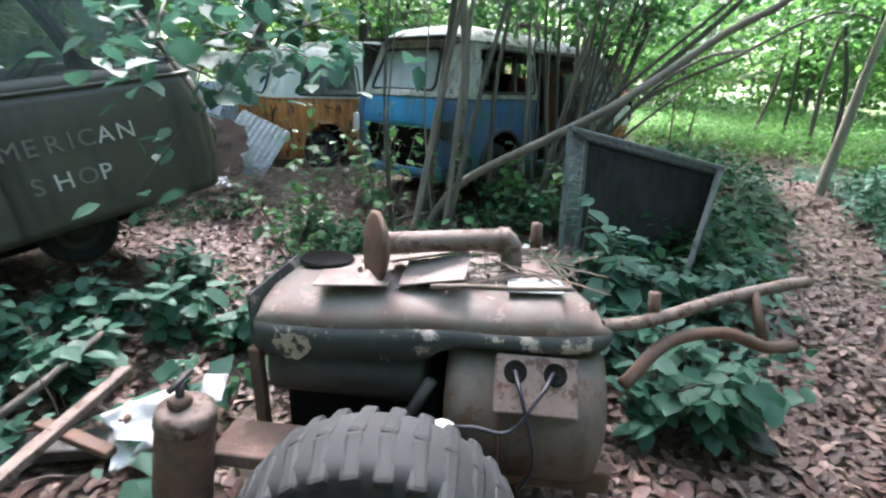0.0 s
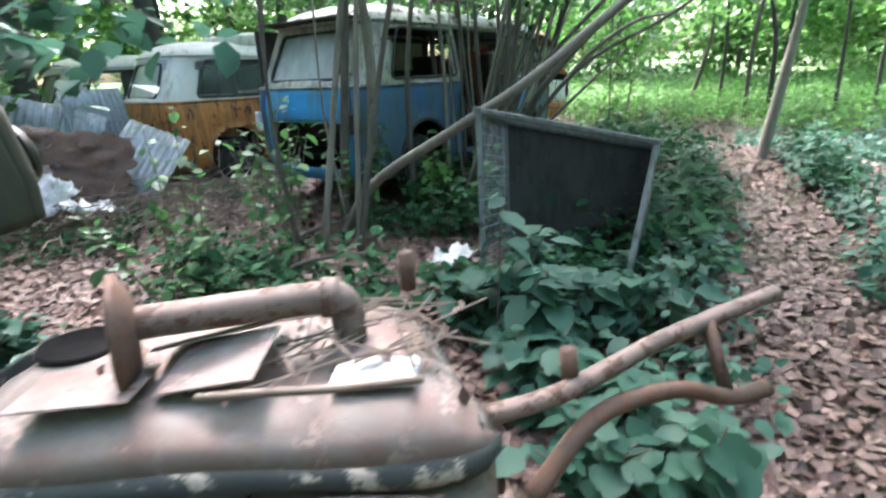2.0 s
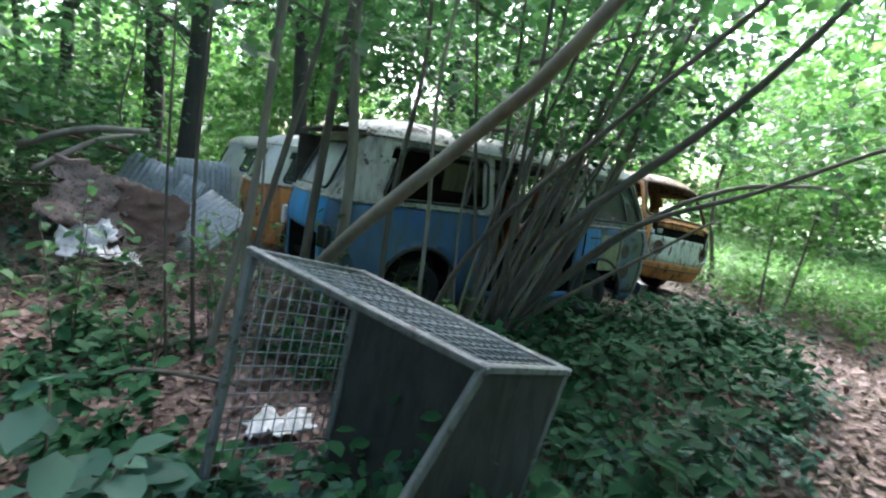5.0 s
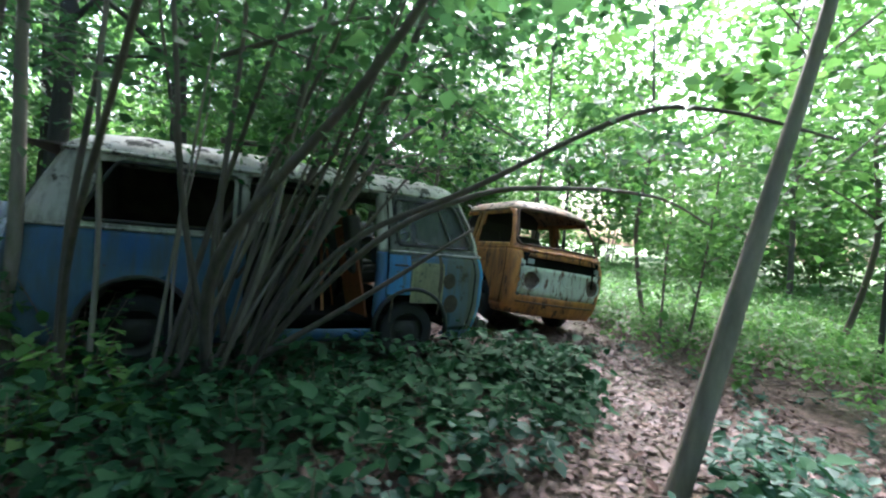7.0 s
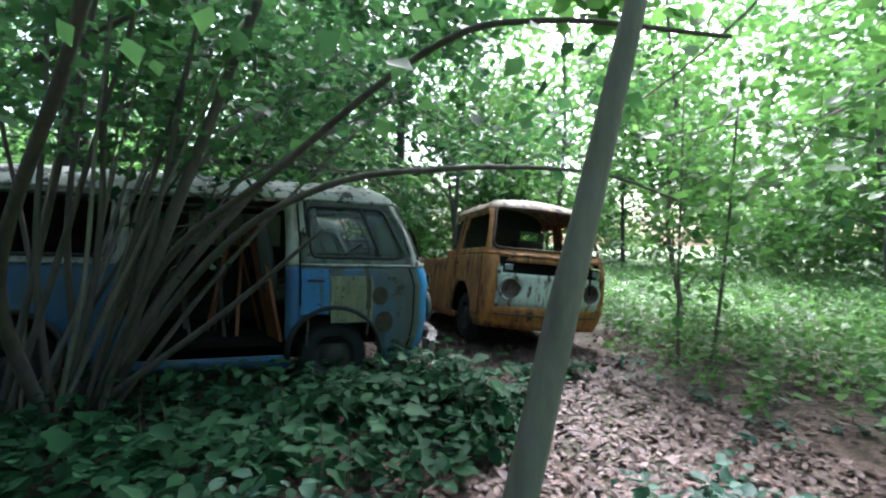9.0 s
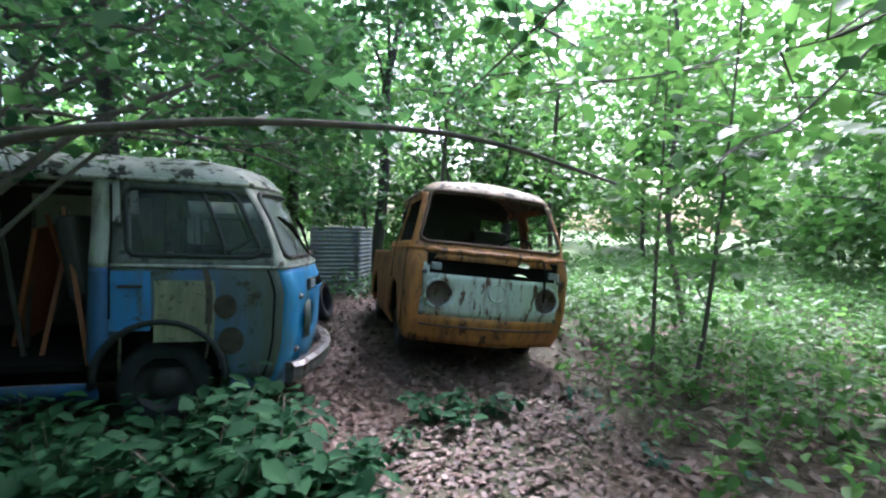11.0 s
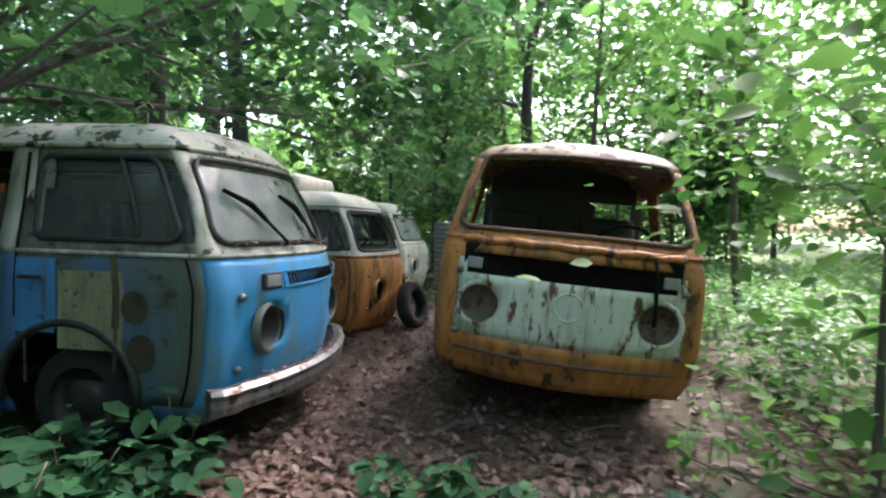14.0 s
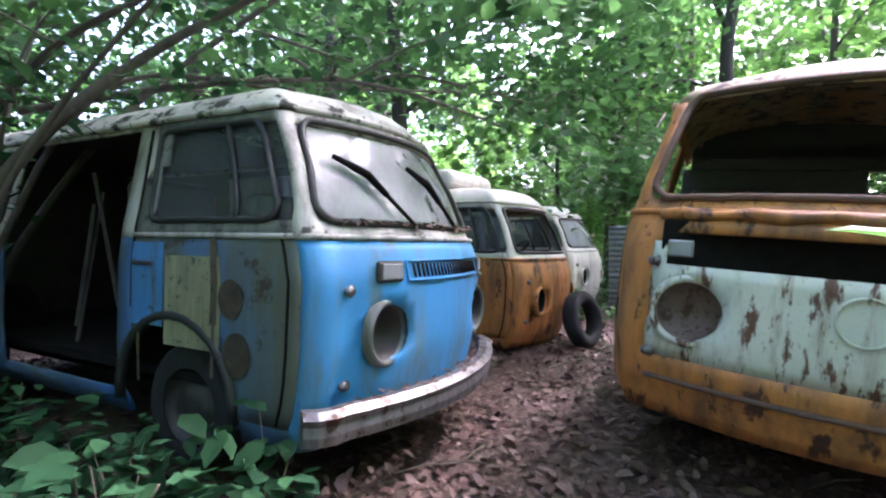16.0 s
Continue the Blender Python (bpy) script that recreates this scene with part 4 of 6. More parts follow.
ring = [(0.175 + 0.07 * math.cos(a) * rng.uniform(0.7, 1.15), 0.515 + 0.048 * math.sin(a) * rng.uniform(0.7, 1.15)) for a in [2 * math.pi * q / 26 for q in range(26)]]
v = [Vector((0.175, -0.018, 0.515))] + [Vector((x, -0.018, z)) for x, z in ring]
obj("peeled_patch", v, [(0, 1 + q, 1 + (q + 1) % 26) for q in range(26)], M_PEEL, gen, "pale patch of peeled paint")
# silencer pipe and its flange
tube_obj("exhaust_pipe", curve_pts([(0.40, 0.20, 0.80), (0.62, 0.235, 0.81), (0.78, 0.262, 0.815), (0.835, 0.272, 0.80), (0.845, 0.275, 0.70)], 6), 0.036, M_RUST_PINK, gen, sides=14)
tube_obj("pipe_collar", [(0.795, 0.265, 0.815), (0.83, 0.271, 0.812)], 0.044, M_RUST_PINK, gen, sides=14)
fl = pose(0.395, 0.18, 0.785, 0, 96, 32)
lathe("pipe_flange", [(0.0, 0.03), (0.06, 0.032), (0.088, 0.02), (0.10, 0.008), (0.112, 0.004), (0.114, -0.008), (0.10, -0.012), (0.0, -0.01)], M_RUST, fl @ Matrix.Diagonal((1.15, 1.0, 1, 1)), gen, "rusty round flange")
# lifted hood flaps and scraps
for x, y, z, a, b, c, w, h, mt, nm in ((0.34, 0.12, 0.705, 0, -2, 4, 0.24, 0.13, M_HOOD, "hood_flap"), (0.60, 0.16, 0.735, 12, -12, -6, 0.22, 0.15, M_HOOD, "hood_flap"),
                                    (0.56, 0.27, 0.745, -14, -8, 10, 0.26, 0.13, M_HOOD, "hood_flap"), (0.92, 0.13, 0.715, 4, -3, -3, 0.17, 0.09, M_STEEL, "label_plate")):
    part(nm, add_box(bmesh.new(), (w, h, 0.006), pose(x, y, z, a, b, c), 0.002, 1), mt, gen)
tube_obj("fallen_twig", curve_pts([(0.60, 0.06, 0.72), (0.74, 0.05, 0.735), (0.86, 0.055, 0.735), (1.02, 0.07, 0.74)], 5), [0.008] * 16, M_TWIG, gen, sides=6)
# alternator drum, terminal plate, cables
dm = pose(0.66, 0.14, 0.31, 0, 90, 0)
lathe("alternator_drum", [(0.0, 0.0), (0.20, 0.0), (0.235, 0.02), (0.245, 0.06), (0.245, 0.15), (0.26, 0.16), (0.26, 0.42), (0.25, 0.46), (0.19, 0.49), (0.0, 0.49)], M_TANK, dm, gen, steps=36)
tube_obj("drum_band", [Vector((0.83, 0.14 + 0.264 * math.cos(2 * math.pi * q / 32), 0.31 + 0.264 * math.sin(2 * math.pi * q / 32))) for q in range(32)], 0.008, M_RUST, gen, closed=True, sides=6)
bm = add_box(bmesh.new(), (0.24, 0.016, 0.17), pose(0.93, -0.066, 0.487, -42, 0, 0), 0.006)
plate = part("terminal_plate", bm, M_RUST_PINK, gen)
# Black discs stand in for the shaded terminal recesses.
for u in (0.87, 0.985):
    lathe("terminal_hole_shade", [(0.0, 0.0), (0.026, 0.0), (0.03, 0.004), (0.034, 0.0)], M_BLACK, Matrix.Translation((u, -0.052, 0.519)) @ pose(0, 0, 0, 48, 0, 0), plate, steps=18)
tube_obj("cable", curve_pts([(0.868, -0.05, 0.52), (0.885, -0.13, 0.50), (0.925, -0.17, 0.36), (0.93, -0.16, 0.26), (0.90, -0.14, 0.17)], 8), 0.006, M_CABLE, gen, sides=6)
tube_obj("cable", curve_pts([(0.98, -0.05, 0.525), (0.94, -0.13, 0.50), (0.86, -0.17, 0.40), (0.76, -0.16, 0.395), (0.69, -0.15, 0.38)], 8), 0.006, M_CABLE, gen, sides=6)
lathe("meter_cap", [(0.0, 0.05), (0.03, 0.048), (0.042, 0.03), (0.045, 0.0), (0.045, -0.03)], M_DRUM_WHITE, Matrix.Translation((0.67, -0.17, 0.36)) @ pose(0, 0, 0, 60, -15, 0), gen, "white plastic cap", steps=24)
# engine under the hood
lathe("air_cleaner", [(0.0, 0.0), (0.10, 0.0), (0.11, 0.015), (0.11, 0.50), (0.10, 0.52), (0.0, 0.52)], M_DARK, pose(0.07, 0.10, 0.40, 0, 90, 0), gen)
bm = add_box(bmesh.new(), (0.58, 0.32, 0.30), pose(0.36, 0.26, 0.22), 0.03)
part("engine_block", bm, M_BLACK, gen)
tube_obj("hood_stay", [(0.62, -0.02, 0.44), (0.50, -0.05, 0.22)], 0.022, M_DARK, gen, sides=4)
for u in (0.02, 1.12):
    part("hood_post", add_box(bmesh.new(), (0.04, 0.04, 0.46), pose(u, 0.03, 0.24), 0.006), M_RUST, gen)
part("chassis_rail", add_box(bmesh.new(), (1.3, 0.06, 0.09), pose(0.55, 0.02, 0.10), 0.01), M_RUST, gen)
part("chassis_rail", add_box(bmesh.new(), (1.3, 0.06, 0.09), pose(0.55, 0.46, 0.10), 0.01), M_RUST, gen)
part("step_board", add_box(bmesh.new(), (0.30, 0.16, 0.05), pose(0.13, -0.15, 0.235), 0.008), M_WOOD, gen, "rotten brown wooden board")
# tow bars beyond the end of the hood
tube_obj("tow_bar", [GEN.inverted() @ Vector(q) for q in curve_pts([(-2.2, -4.38, 0.575), (-1.98, -4.50, 0.575), (-1.66, -4.60, 0.59), (-1.40, -4.72, 0.615), (-1.22, -4.77, 0.60)], 6)], 0.023, M_RUST_PINK, gen, sides=10)
tube_obj("tow_bar", [GEN.inverted() @ Vector(q) for q in curve_pts([(-2.12, -4.52, 0.40), (-1.92, -4.56, 0.50), (-1.72, -4.66, 0.505), (-1.56, -4.76, 0.435), (-1.44, -4.82, 0.42)], 6)], 0.022, M_RUST, gen, sides=10)
tube_obj("tow_bar_strut", [GEN.inverted() @ Vector(q) for q in ((-1.52, -4.67, 0.61), (-1.56, -4.75, 0.44))], 0.018, M_RUST, gen)
tube_obj("tow_bar_stub", [GEN.inverted() @ Vector(q) for q in ((-1.93, -4.50, 0.57), (-1.93, -4.49, 0.66))], 0.02, M_RUST, gen)
tube_obj("hood_lever", [GEN.inverted() @ Vector(q) for q in ((-1.95, -4.0, 0.68), (-1.95, -4.0, 0.79))], 0.022, M_RUST, gen)
# its wheel, chunky bar tread
WH = pose(0.545, -0.41, 0.19, 90, 0, 4) @ Matrix.Diagonal((1.05, 1.05, 1.25, 1))
wheel = lathe("wheel", [(0.20, -0.08), (0.27, -0.092), (0.325, -0.085), (0.345, -0.06), (0.352, 0.0), (0.345, 0.06), (0.325, 0.085), (0.27, 0.092), (0.20, 0.08)], M_RUBBER, WH, gen, "worn trailer tyre with chunky bar tread", steps=48)
lathe("rim", [(0.20, 0.075), (0.19, 0.05), (0.10, 0.04), (0.06, 0.06), (0.0, 0.06)], M_RUST, WH, wheel)
for q in range(30):
    for side in (-1, 1):
        mm = WH @ pose(0, 0, 0, 0, 0, 360 * q / 30) @ pose(0.333, 0, side * 0.046, 0, -side * 14, 0) @ pose(0, 0, 0, side * 7, 0, 0)
        part("tread_bar", add_box(bmesh.new(), (0.03, 0.044, 0.104), mm, 0.013, 2), M_RUBBER, wheel)
rng = np.random.default_rng(8)
tw_v, tw_f = [], []
for q in range(46):
    a = rng.uniform(0, 6.28)
    c = GEN @ Vector((rng.uniform(0.72, 1.08), rng.uniform(0.10, 0.40), 0.725 + rng.uniform(0, 0.03)))
    d = Vector((math.cos(a), math.sin(a), rng.uniform(-0.05, 0.12))) * rng.uniform(0.04, 0.13)
    tube([c - d, c + d * 0.2, c + d], [0.003, 0.003, 0.0015], 4, verts=tw_v, faces=tw_f)
tagged(obj("twig_litter", tw_v, tw_f, M_TWIG), "dead twigs lying on the generator's hood", "twigs", kind="stuff")
tagged(leaves("hood_litter", [GEN @ Vector((rng.uniform(0.3, 1.1), rng.uniform(0.08, 0.45), 0.70 + rng.uniform(0, 0.03))) for q in range(130)], 0.03, M_LITTER, rng=rng, up=0.8),
       "dry leaves lying on the generator's hood", "leaf litter", kind="stuff")

# ---- scrap beside the generator ----
col = thing("iron_column", pose(-3.30, -3.80, -0.08, 0, 0, 20), "rusty iron post with a cast cap standing in scrap", "iron post")
lathe("shaft", [(0.0, 0.0), (0.085, 0.0), (0.088, 0.02), (0.082, 0.25), (0.08, 0.47), (0.074, 0.49), (0.0, 0.492)], M_RUST, pose(0.02, 0.05, 0.0, 8, 6, 0), col, steps=28)
lathe("cap", [(0.0, 0.035), (0.06, 0.034), (0.075, 0.026), (0.08, 0.01), (0.083, -0.02), (0.0, -0.02)], M_RUST_PINK, pose(0.07, -0.02, 0.49, 8, 6, 0), col, steps=28)
part("lug", add_box(bmesh.new(), (0.06, 0.045, 0.035), pose(0.06, -0.02, 0.54, 10, 8, 0), 0.012), M_RUST, col)
tube_obj("bolt", [(0.06, -0.02, 0.53), (0.07, -0.02, 0.60)], 0.012, M_DARK, col, sides=6)
tube_obj("bolt_handle", [(0.03, -0.03, 0.595), (0.115, -0.01, 0.61)], 0.009, M_DARK, col, sides=6)
fr = thing("scrap_frame", pose(-3.5, -3.2, -0.05, 0, 0, 0), "rusty angle iron frame lying on dead leaves", "scrap metal")
part("long_bar", add_box(bmesh.new(), (0.62, 0.05, 0.035), pose(0.0, 0.0, 0.20, 0, -4, 41), 0.006), M_RUST_PINK, fr)
part("cross_bar", add_box(bmesh.new(), (0.36, 0.045, 0.03), pose(0.02, -0.06, 0.17, 0, 2, -62), 0.006), M_RUST, fr)
part("channel", add_box(bmesh.new(), (0.7, 0.12, 0.05), pose(-0.02, 0.10, 0.05, 0, 0, -35), 0.01), M_DARK, fr)
part("tube", add_box(bmesh.new(), (0.05, 0.05, 0.24), pose(0.16, -0.14, 0.12, 0, 0, 0), 0.015), M_RUST, fr)


def rumpled(name, m, w, h, amp, mat, label, cat, seed):
    """A crumpled sheet with real folds."""
    rr = np.random.default_rng(seed)
    off = rr.uniform(0, 9, 3)
    v, f, k2 = [], [], 15
    for i in range(k2):
        for j in range(k2):
            x, y = (i / (k2 - 1) - 0.5) * w, (j / (k2 - 1) - 0.5) * h
            nz = noise.noise(Vector((x * 9 + off[0], y * 9 + off[1], off[2]))) + 0.5 * noise.noise(Vector((x * 22, y * 22 + off[0], 1)))
            v.append(Vector((x * (1 + 0.3 * nz), y * (1 - 0.25 * nz), abs(nz) * amp)))
    f = [(i * k2 + j, (i + 1) * k2 + j, (i + 1) * k2 + j + 1, i * k2 + j + 1) for i in range(k2 - 1) for j in range(k2 - 1)]
    ob = obj(name, v, f, mat, None, label, smooth=True)
    ob.matrix_world = m
    ob.modifiers.new("thick", "SOLIDIFY").thickness = 0.003
    return tagged(ob, label, cat)


rumpled("cloth_scrap", pose(-3.27, -3.36, 0.14, 40, 10, 20), 0.24, 0.18, 0.07, M_CLOTH, "crumpled dirty white cloth lying in scrap", "cloth", 3)
rumpled("plastic_scrap", pose(-3.33, -3.42, 0.08, 20, -20, 60), 0.14, 0.14, 0.05, M_CLOTH, "torn pale plastic lying in scrap", "plastic", 4)
rumpled("paper_scrap", pose(-3.06, -3.42, 0.22, 10, -10, 60), 0.14, 0.08, 0.03, M_CLOTH, "white paper scraps beside the generator", "paper", 9)
rumpled("plastic_bag", pose(-0.35, -2.75, -0.05, 0, 0, 10), 0.34, 0.2, 0.10, M_CLOTH, "crumpled white plastic bag on dead leaves", "bag", 6)
rumpled("metal_scrap", pose(-1.35, -4.75, -0.06, 12, -8, 40), 0.22, 0.16, 0.05, M_DARK, "dark crumpled scrap lying on the path", "scrap", 7)

# Near-black colour for the cage's two solid panels.
M_CAGE_DARK = worn("dark_cage_panel", (0.026, 0.025, 0.021), rust=(0.075, 0.055, 0.04), rust_at=0.60, grime=(0.012, 0.013, 0.011), grime_at=0.45, rough=0.8, scale=5)

# ---- wire cage ----
C_TL, C_TR = Vector((-0.57, -3.18, 1.02)), Vector((0.18, -3.92, 0.78))
C_BACK = Vector((0.54, 0.20, -0.13))
C_DL, C_DR = Vector((-0.16, -0.14, -1.08)), Vector((-0.46, -0.06, -0.80))
cage = thing("wire_cage", Matrix(), "tilted wire mesh cage with grey metal frame in brambles", "cage")
corners = [C_TL, C_TR, C_TR + C_BACK, C_TL + C_BACK]
lows = [C_TL + C_DL, C_TR + C_DR, C_TR + C_BACK + C_DR + Vector((0.2, 0, 0)), C_TL + C_BACK + C_DL]


def bar(name, a, b, w, mat, parent, t=None):
    d = b - a
    m = Matrix.Translation((a + b) / 2) @ d.to_track_quat("X", "Z").to_matrix().to_4x4()
    return part(name, add_box(bmesh.new(), (d.length + w, w, t or w), m, 0.004, 1), mat, parent)


for i in range(4):
    bar("top_rail", corners[i], corners[(i + 1) % 4], 0.045, M_CAGE, cage, 0.03)
    bar("bottom_rail", lows[i], lows[(i + 1) % 4], 0.04, M_CAGE, cage)
    bar("corner_post", corners[i], lows[i], 0.034, M_CAGE, cage)


def mesh_panel(a, b, c, d, nu, nv, r, name):
    """Wires one by one between four corners."""
    for i in range(1, nu):
        t = i / nu
        tube_obj(name, [a.lerp(b, t), a.lerp(b, t).lerp(d.lerp(c, t), 0.5) + Vector((0, 0, 0.004 * math.sin(i * 3))), d.lerp(c, t)], r, M_STEEL, cage, sides=5)
    for j in range(1, nv):
        t = j / nv
        tube_obj(name, [a.lerp(d, t), a.lerp(d, t).lerp(b.lerp(c, t), 0.5) + Vector((0, 0, 0.005)), b.lerp(c, t)], r, M_STEEL, cage, sides=5)


mesh_panel(*corners, 18, 12, 0.0035, "mesh_wire")
mesh_panel(corners[0], corners[3], lows[3], lows[0], 11, 18, 0.003, "mesh_wire")
v = [corners[2], corners[3], lows[3], lows[2]]
v2 = [q + Vector((0.01, 0.02, 0)) for q in v]
obj("back_panel", v + v2, [(0, 1, 2, 3), (7, 6, 5, 4), (0, 4, 5, 1), (1, 5, 6, 2), (2, 6, 7, 3), (3, 7, 4, 0)], M_CAGE_DARK, cage, "dark solid back panel")
v = [corners[1], corners[2], lows[2], lows[1]]
v2 = [q + Vector((0.02, -0.01, 0)) for q in v]
obj("side_panel", v + v2, [(0, 1, 2, 3), (7, 6, 5, 4), (0, 4, 5, 1), (1, 5, 6, 2), (2, 6, 7, 3), (3, 7, 4, 0)], M_CAGE_DARK, cage, "dark solid side panel")


# ---- sheet metal and junk behind ----
def corrugated(m, w, h, label, mat=None, wave=0.076, amp=0.011):
    v, f = [], []
    nx = int(w / wave * 8)
    for i in range(nx + 1):
        x = w * i / nx - w / 2
        z = amp * math.cos(2 * math.pi * x / wave)
        for j in range(5):
            y = h * j / 4 - h / 2
            v.append(Vector((x, y, z + 0.02 * math.sin(3 * y + x))))
    f = [(i * 5 + j, (i + 1) * 5 + j, (i + 1) * 5 + j + 1, i * 5 + j + 1) for i in range(nx) for j in range(4)]
    ob = obj("corrugated_sheet", v, f, mat or M_STEEL, smooth=True)
    ob.matrix_world = m
    ob.modifiers.new("thick", "SOLIDIFY").thickness = 0.003
    return tagged(ob, label, "metal sheet", "corrugated sheets")


corrugated(pose(-0.95, 1.55, 0.42, 38, 26, -38), 0.7, 0.95, "galvanised corrugated sheet lying tilted on rubbish")
corrugated(pose(-1.6, 2.6, 0.7, 65, 20, -20), 1.1, 0.8, "bent corrugated sheet leaning in the undergrowth")
corrugated(pose(-1.0, 2.7, 0.8, 80, 0, 20), 0.8, 0.8, "upright corrugated sheet leaning beside a van")
corrugated(pose(4.15, 6.3, 0.60, 90, 0, 8) @ pose(0, 0, 0, 0, 0, 90), 1.5, 1.1, "corrugated metal fence sheet standing among leaves", wave=0.09, amp=0.014)
corrugated(pose(4.78, 6.75, 0.60, 90, 0, 70) @ pose(0, 0, 0, 0, 0, 90), 1.5, 1.0, "corrugated metal fence sheet standing among leaves", wave=0.09, amp=0.014)
hull = rumpled("crumpled_panel", pose(-2.0, 1.6, 0.55, 50, 20, 10), 1.1, 0.9, 0.25, M_RUST_PINK, "crumpled rusty brown body panel on a heap", "metal panel", 12)
rumpled("crumpled_panel", pose(-2.3, 2.4, 0.35, 20, -20, 50), 0.9, 0.8, 0.3, M_STEEL, "bent grey metal panel on a heap", "metal panel", 13)
rumpled("crumpled_panel", pose(-1.75, 0.75, 0.10, 10, 15, 20), 0.5, 0.35, 0.15, M_CLOTH, "pale crumpled sheet lying on the ground", "metal panel", 14)
heap = thing("plank_heap", pose(-2.4, 3.1, 0, 0, 0, 0), "heap of grey broken planks and beams", "planks")
rng = np.random.default_rng(21)
for q in range(9):
    part("plank", add_box(bmesh.new(), (rng.uniform(0.9, 1.9), 0.12, 0.035), pose(rng.uniform(-0.5, 0.6), rng.uniform(-0.4, 0.6), 0.2 + q * 0.14, rng.uniform(-15, 15), rng.uniform(-22, 22), rng.uniform(0, 180)), 0.004, 1), M_WOOD, heap)


# ---- plants ----
TRAIL = [Vector(q) for q in ((-3.6, -5.7), (-0.5, -5.0), (1.0, -4.6), (2.4, -4.2), (4.0, -3.6), (5.1, -2.9), (5.3, -1.5), (5.0, 0.0), (4.75, 2.0), (4.6, 4.5))]
WALKED = [Vector(q) for q in ((-4.2, -5.5), (-3.3, -5.05), (-2.4, -5.05), (-1.6, -5.05), (0.2, -5.25), (2.3, -5.5), (4.3, -4.8), (5.4, -4.05), (5.95, -3.6), (5.9, -2.8), (5.65, -2.0))]
BOXES = [(2.12, -0.22, 2.35, 0.95, 6.5), (6.28, 2.2, 2.3, 0.95, 97), (1.75, 2.95, 2.3, 0.9, 2), (1.2, 6.2, 2.3, 0.9, 1), (-4.5, -1.2, 2.3, 0.95, 12)]


def line_dist(pts, line):
    p2 = np.asarray(pts)[:, :2]
    best = np.full(len(p2), 1e9)
    for a, b in zip(line[:-1], line[1:]):
        a, b = np.array(a[:]), np.array(b[:])
        t = np.clip(((p2 - a) @ (b - a)) / ((b - a) @ (b - a)), 0, 1)
        best = np.minimum(best, np.linalg.norm(p2 - (a + t[:, None] * (b - a)), axis=1))
    return best


def outside(pts, grow=0.0):
    """Which points lie clear of the vehicles and the generator."""
    p2 = np.asarray(pts)[:, :2]
    ok = np.ones(len(p2), bool)
    for x, y, hx, hy, deg in BOXES + [(-2.45, -3.95, 0.75, 0.42, -49)]:
        c, s = math.cos(radians(deg)), math.sin(radians(deg))
        dx, dy = p2[:, 0] - x, p2[:, 1] - y
        ok &= ~((np.abs(c * dx + s * dy) < hx + grow) & (np.abs(-s * dx + c * dy) < hy + grow))
    return ok


def herb_layer(name, x0, x1, y0, y1, per_m2, per_plant, height, size, mat, label, seed, trail=0.55, fine=True, patch=0.0, keep=None):
    """Low plants over a stretch of ground: each a tuft of leaves on its own short stem."""
    rr = np.random.default_rng(seed)
    k = int((x1 - x0) * (y1 - y0) * per_m2)
    base = np.stack([rr.uniform(x0, x1, k), rr.uniform(y0, y1, k)], 1)
    ok = outside(base) & (line_dist(base, TRAIL) > trail * rr.uniform(0.6, 1.3, k)) & (line_dist(base, WALKED) > (0.5 if height > 0.3 else 0.12))
    if patch:
        ok &= np.array([noise.noise(Vector((x * 0.9, y * 0.9, seed))) > patch - 0.5 + 0.0 for x, y in base])
    if keep:
        ok &= keep(base)
    base = base[ok]
    k = len(base)
    h = height * rr.uniform(0.35, 1.15, k)
    idx = np.repeat(np.arange(k), per_plant)
    lvl = rr.uniform(0.25, 1.0, len(idx))
    spread = h[idx] * 0.45 * rr.uniform(0.2, 1, len(idx))
    a = rr.uniform(0, 6.283, len(idx))
    c = np.stack([base[idx, 0] + np.cos(a) * spread, base[idx, 1] + np.sin(a) * spread, ground_z(base[idx, 0], base[idx, 1]) + h[idx] * lvl], 1)
    far = line_dist(c, WALKED) > (0.32 if height > 0.3 else 0.1)
    c = c[far]
    ob = leaves(name, c, size, mat, rng=rr, up=0.7, droop=0.2, aspect=0.75, fine=fine)
    tagged(ob, label, "undergrowth", kind="stuff")
    sv, sf = [], []
    for i in range(0, k, 3):
        g = float(ground_z(*base[i]))
        b = Vector((base[i, 0], base[i, 1], g - 0.02))
        t = b + Vector((rr.normal(0, 0.06), rr.normal(0, 0.06), h[i]))
        tube([b, b.lerp(t, 0.5) + Vector((0.02, 0.01, 0)), t], [0.004, 0.003, 0.002], 4, verts=sv, faces=sf)
    st = obj(name + "_stems", sv, sf, M_TWIG)
    tagged(st, "thin dry stems among the undergrowth", "stems", kind="stuff")


herb_layer("bramble_leaves", 0.2, 4.4, -4.75, -0.95, 46, 13, 0.46, 0.088, M_LEAF_DARK, "dark green bramble and nettle leaves over the ground", 31, trail=0.5)
herb_layer("bramble_patches", -1.9, 0.2, -4.75, -0.95, 44, 12, 0.34, 0.08, M_LEAF_DARK, "dark green bramble leaves in patches on leaf litter", 30, trail=0.5, patch=0.58)
herb_layer("ground_leaves", -4.6, 0.6, -3.3, 0.9, 34, 10, 0.22, 0.06, M_LEAF_DARK, "scattered ivy and bramble leaves on leaf litter", 32, patch=0.53)
herb_layer("sunlit_herbs", 6.6, 17, -5.5, 11, 32, 15, 0.58, 0.078, M_LEAF_SUNLIT, "bright green sunlit herbs beside the path", 33, trail=1.0,
           keep=lambda b: (b[:, 0] > 7.6) | (b[:, 1] > 0.6) | (np.sin(b[:, 0] * 17 + b[:, 1] * 31) > 0.35))
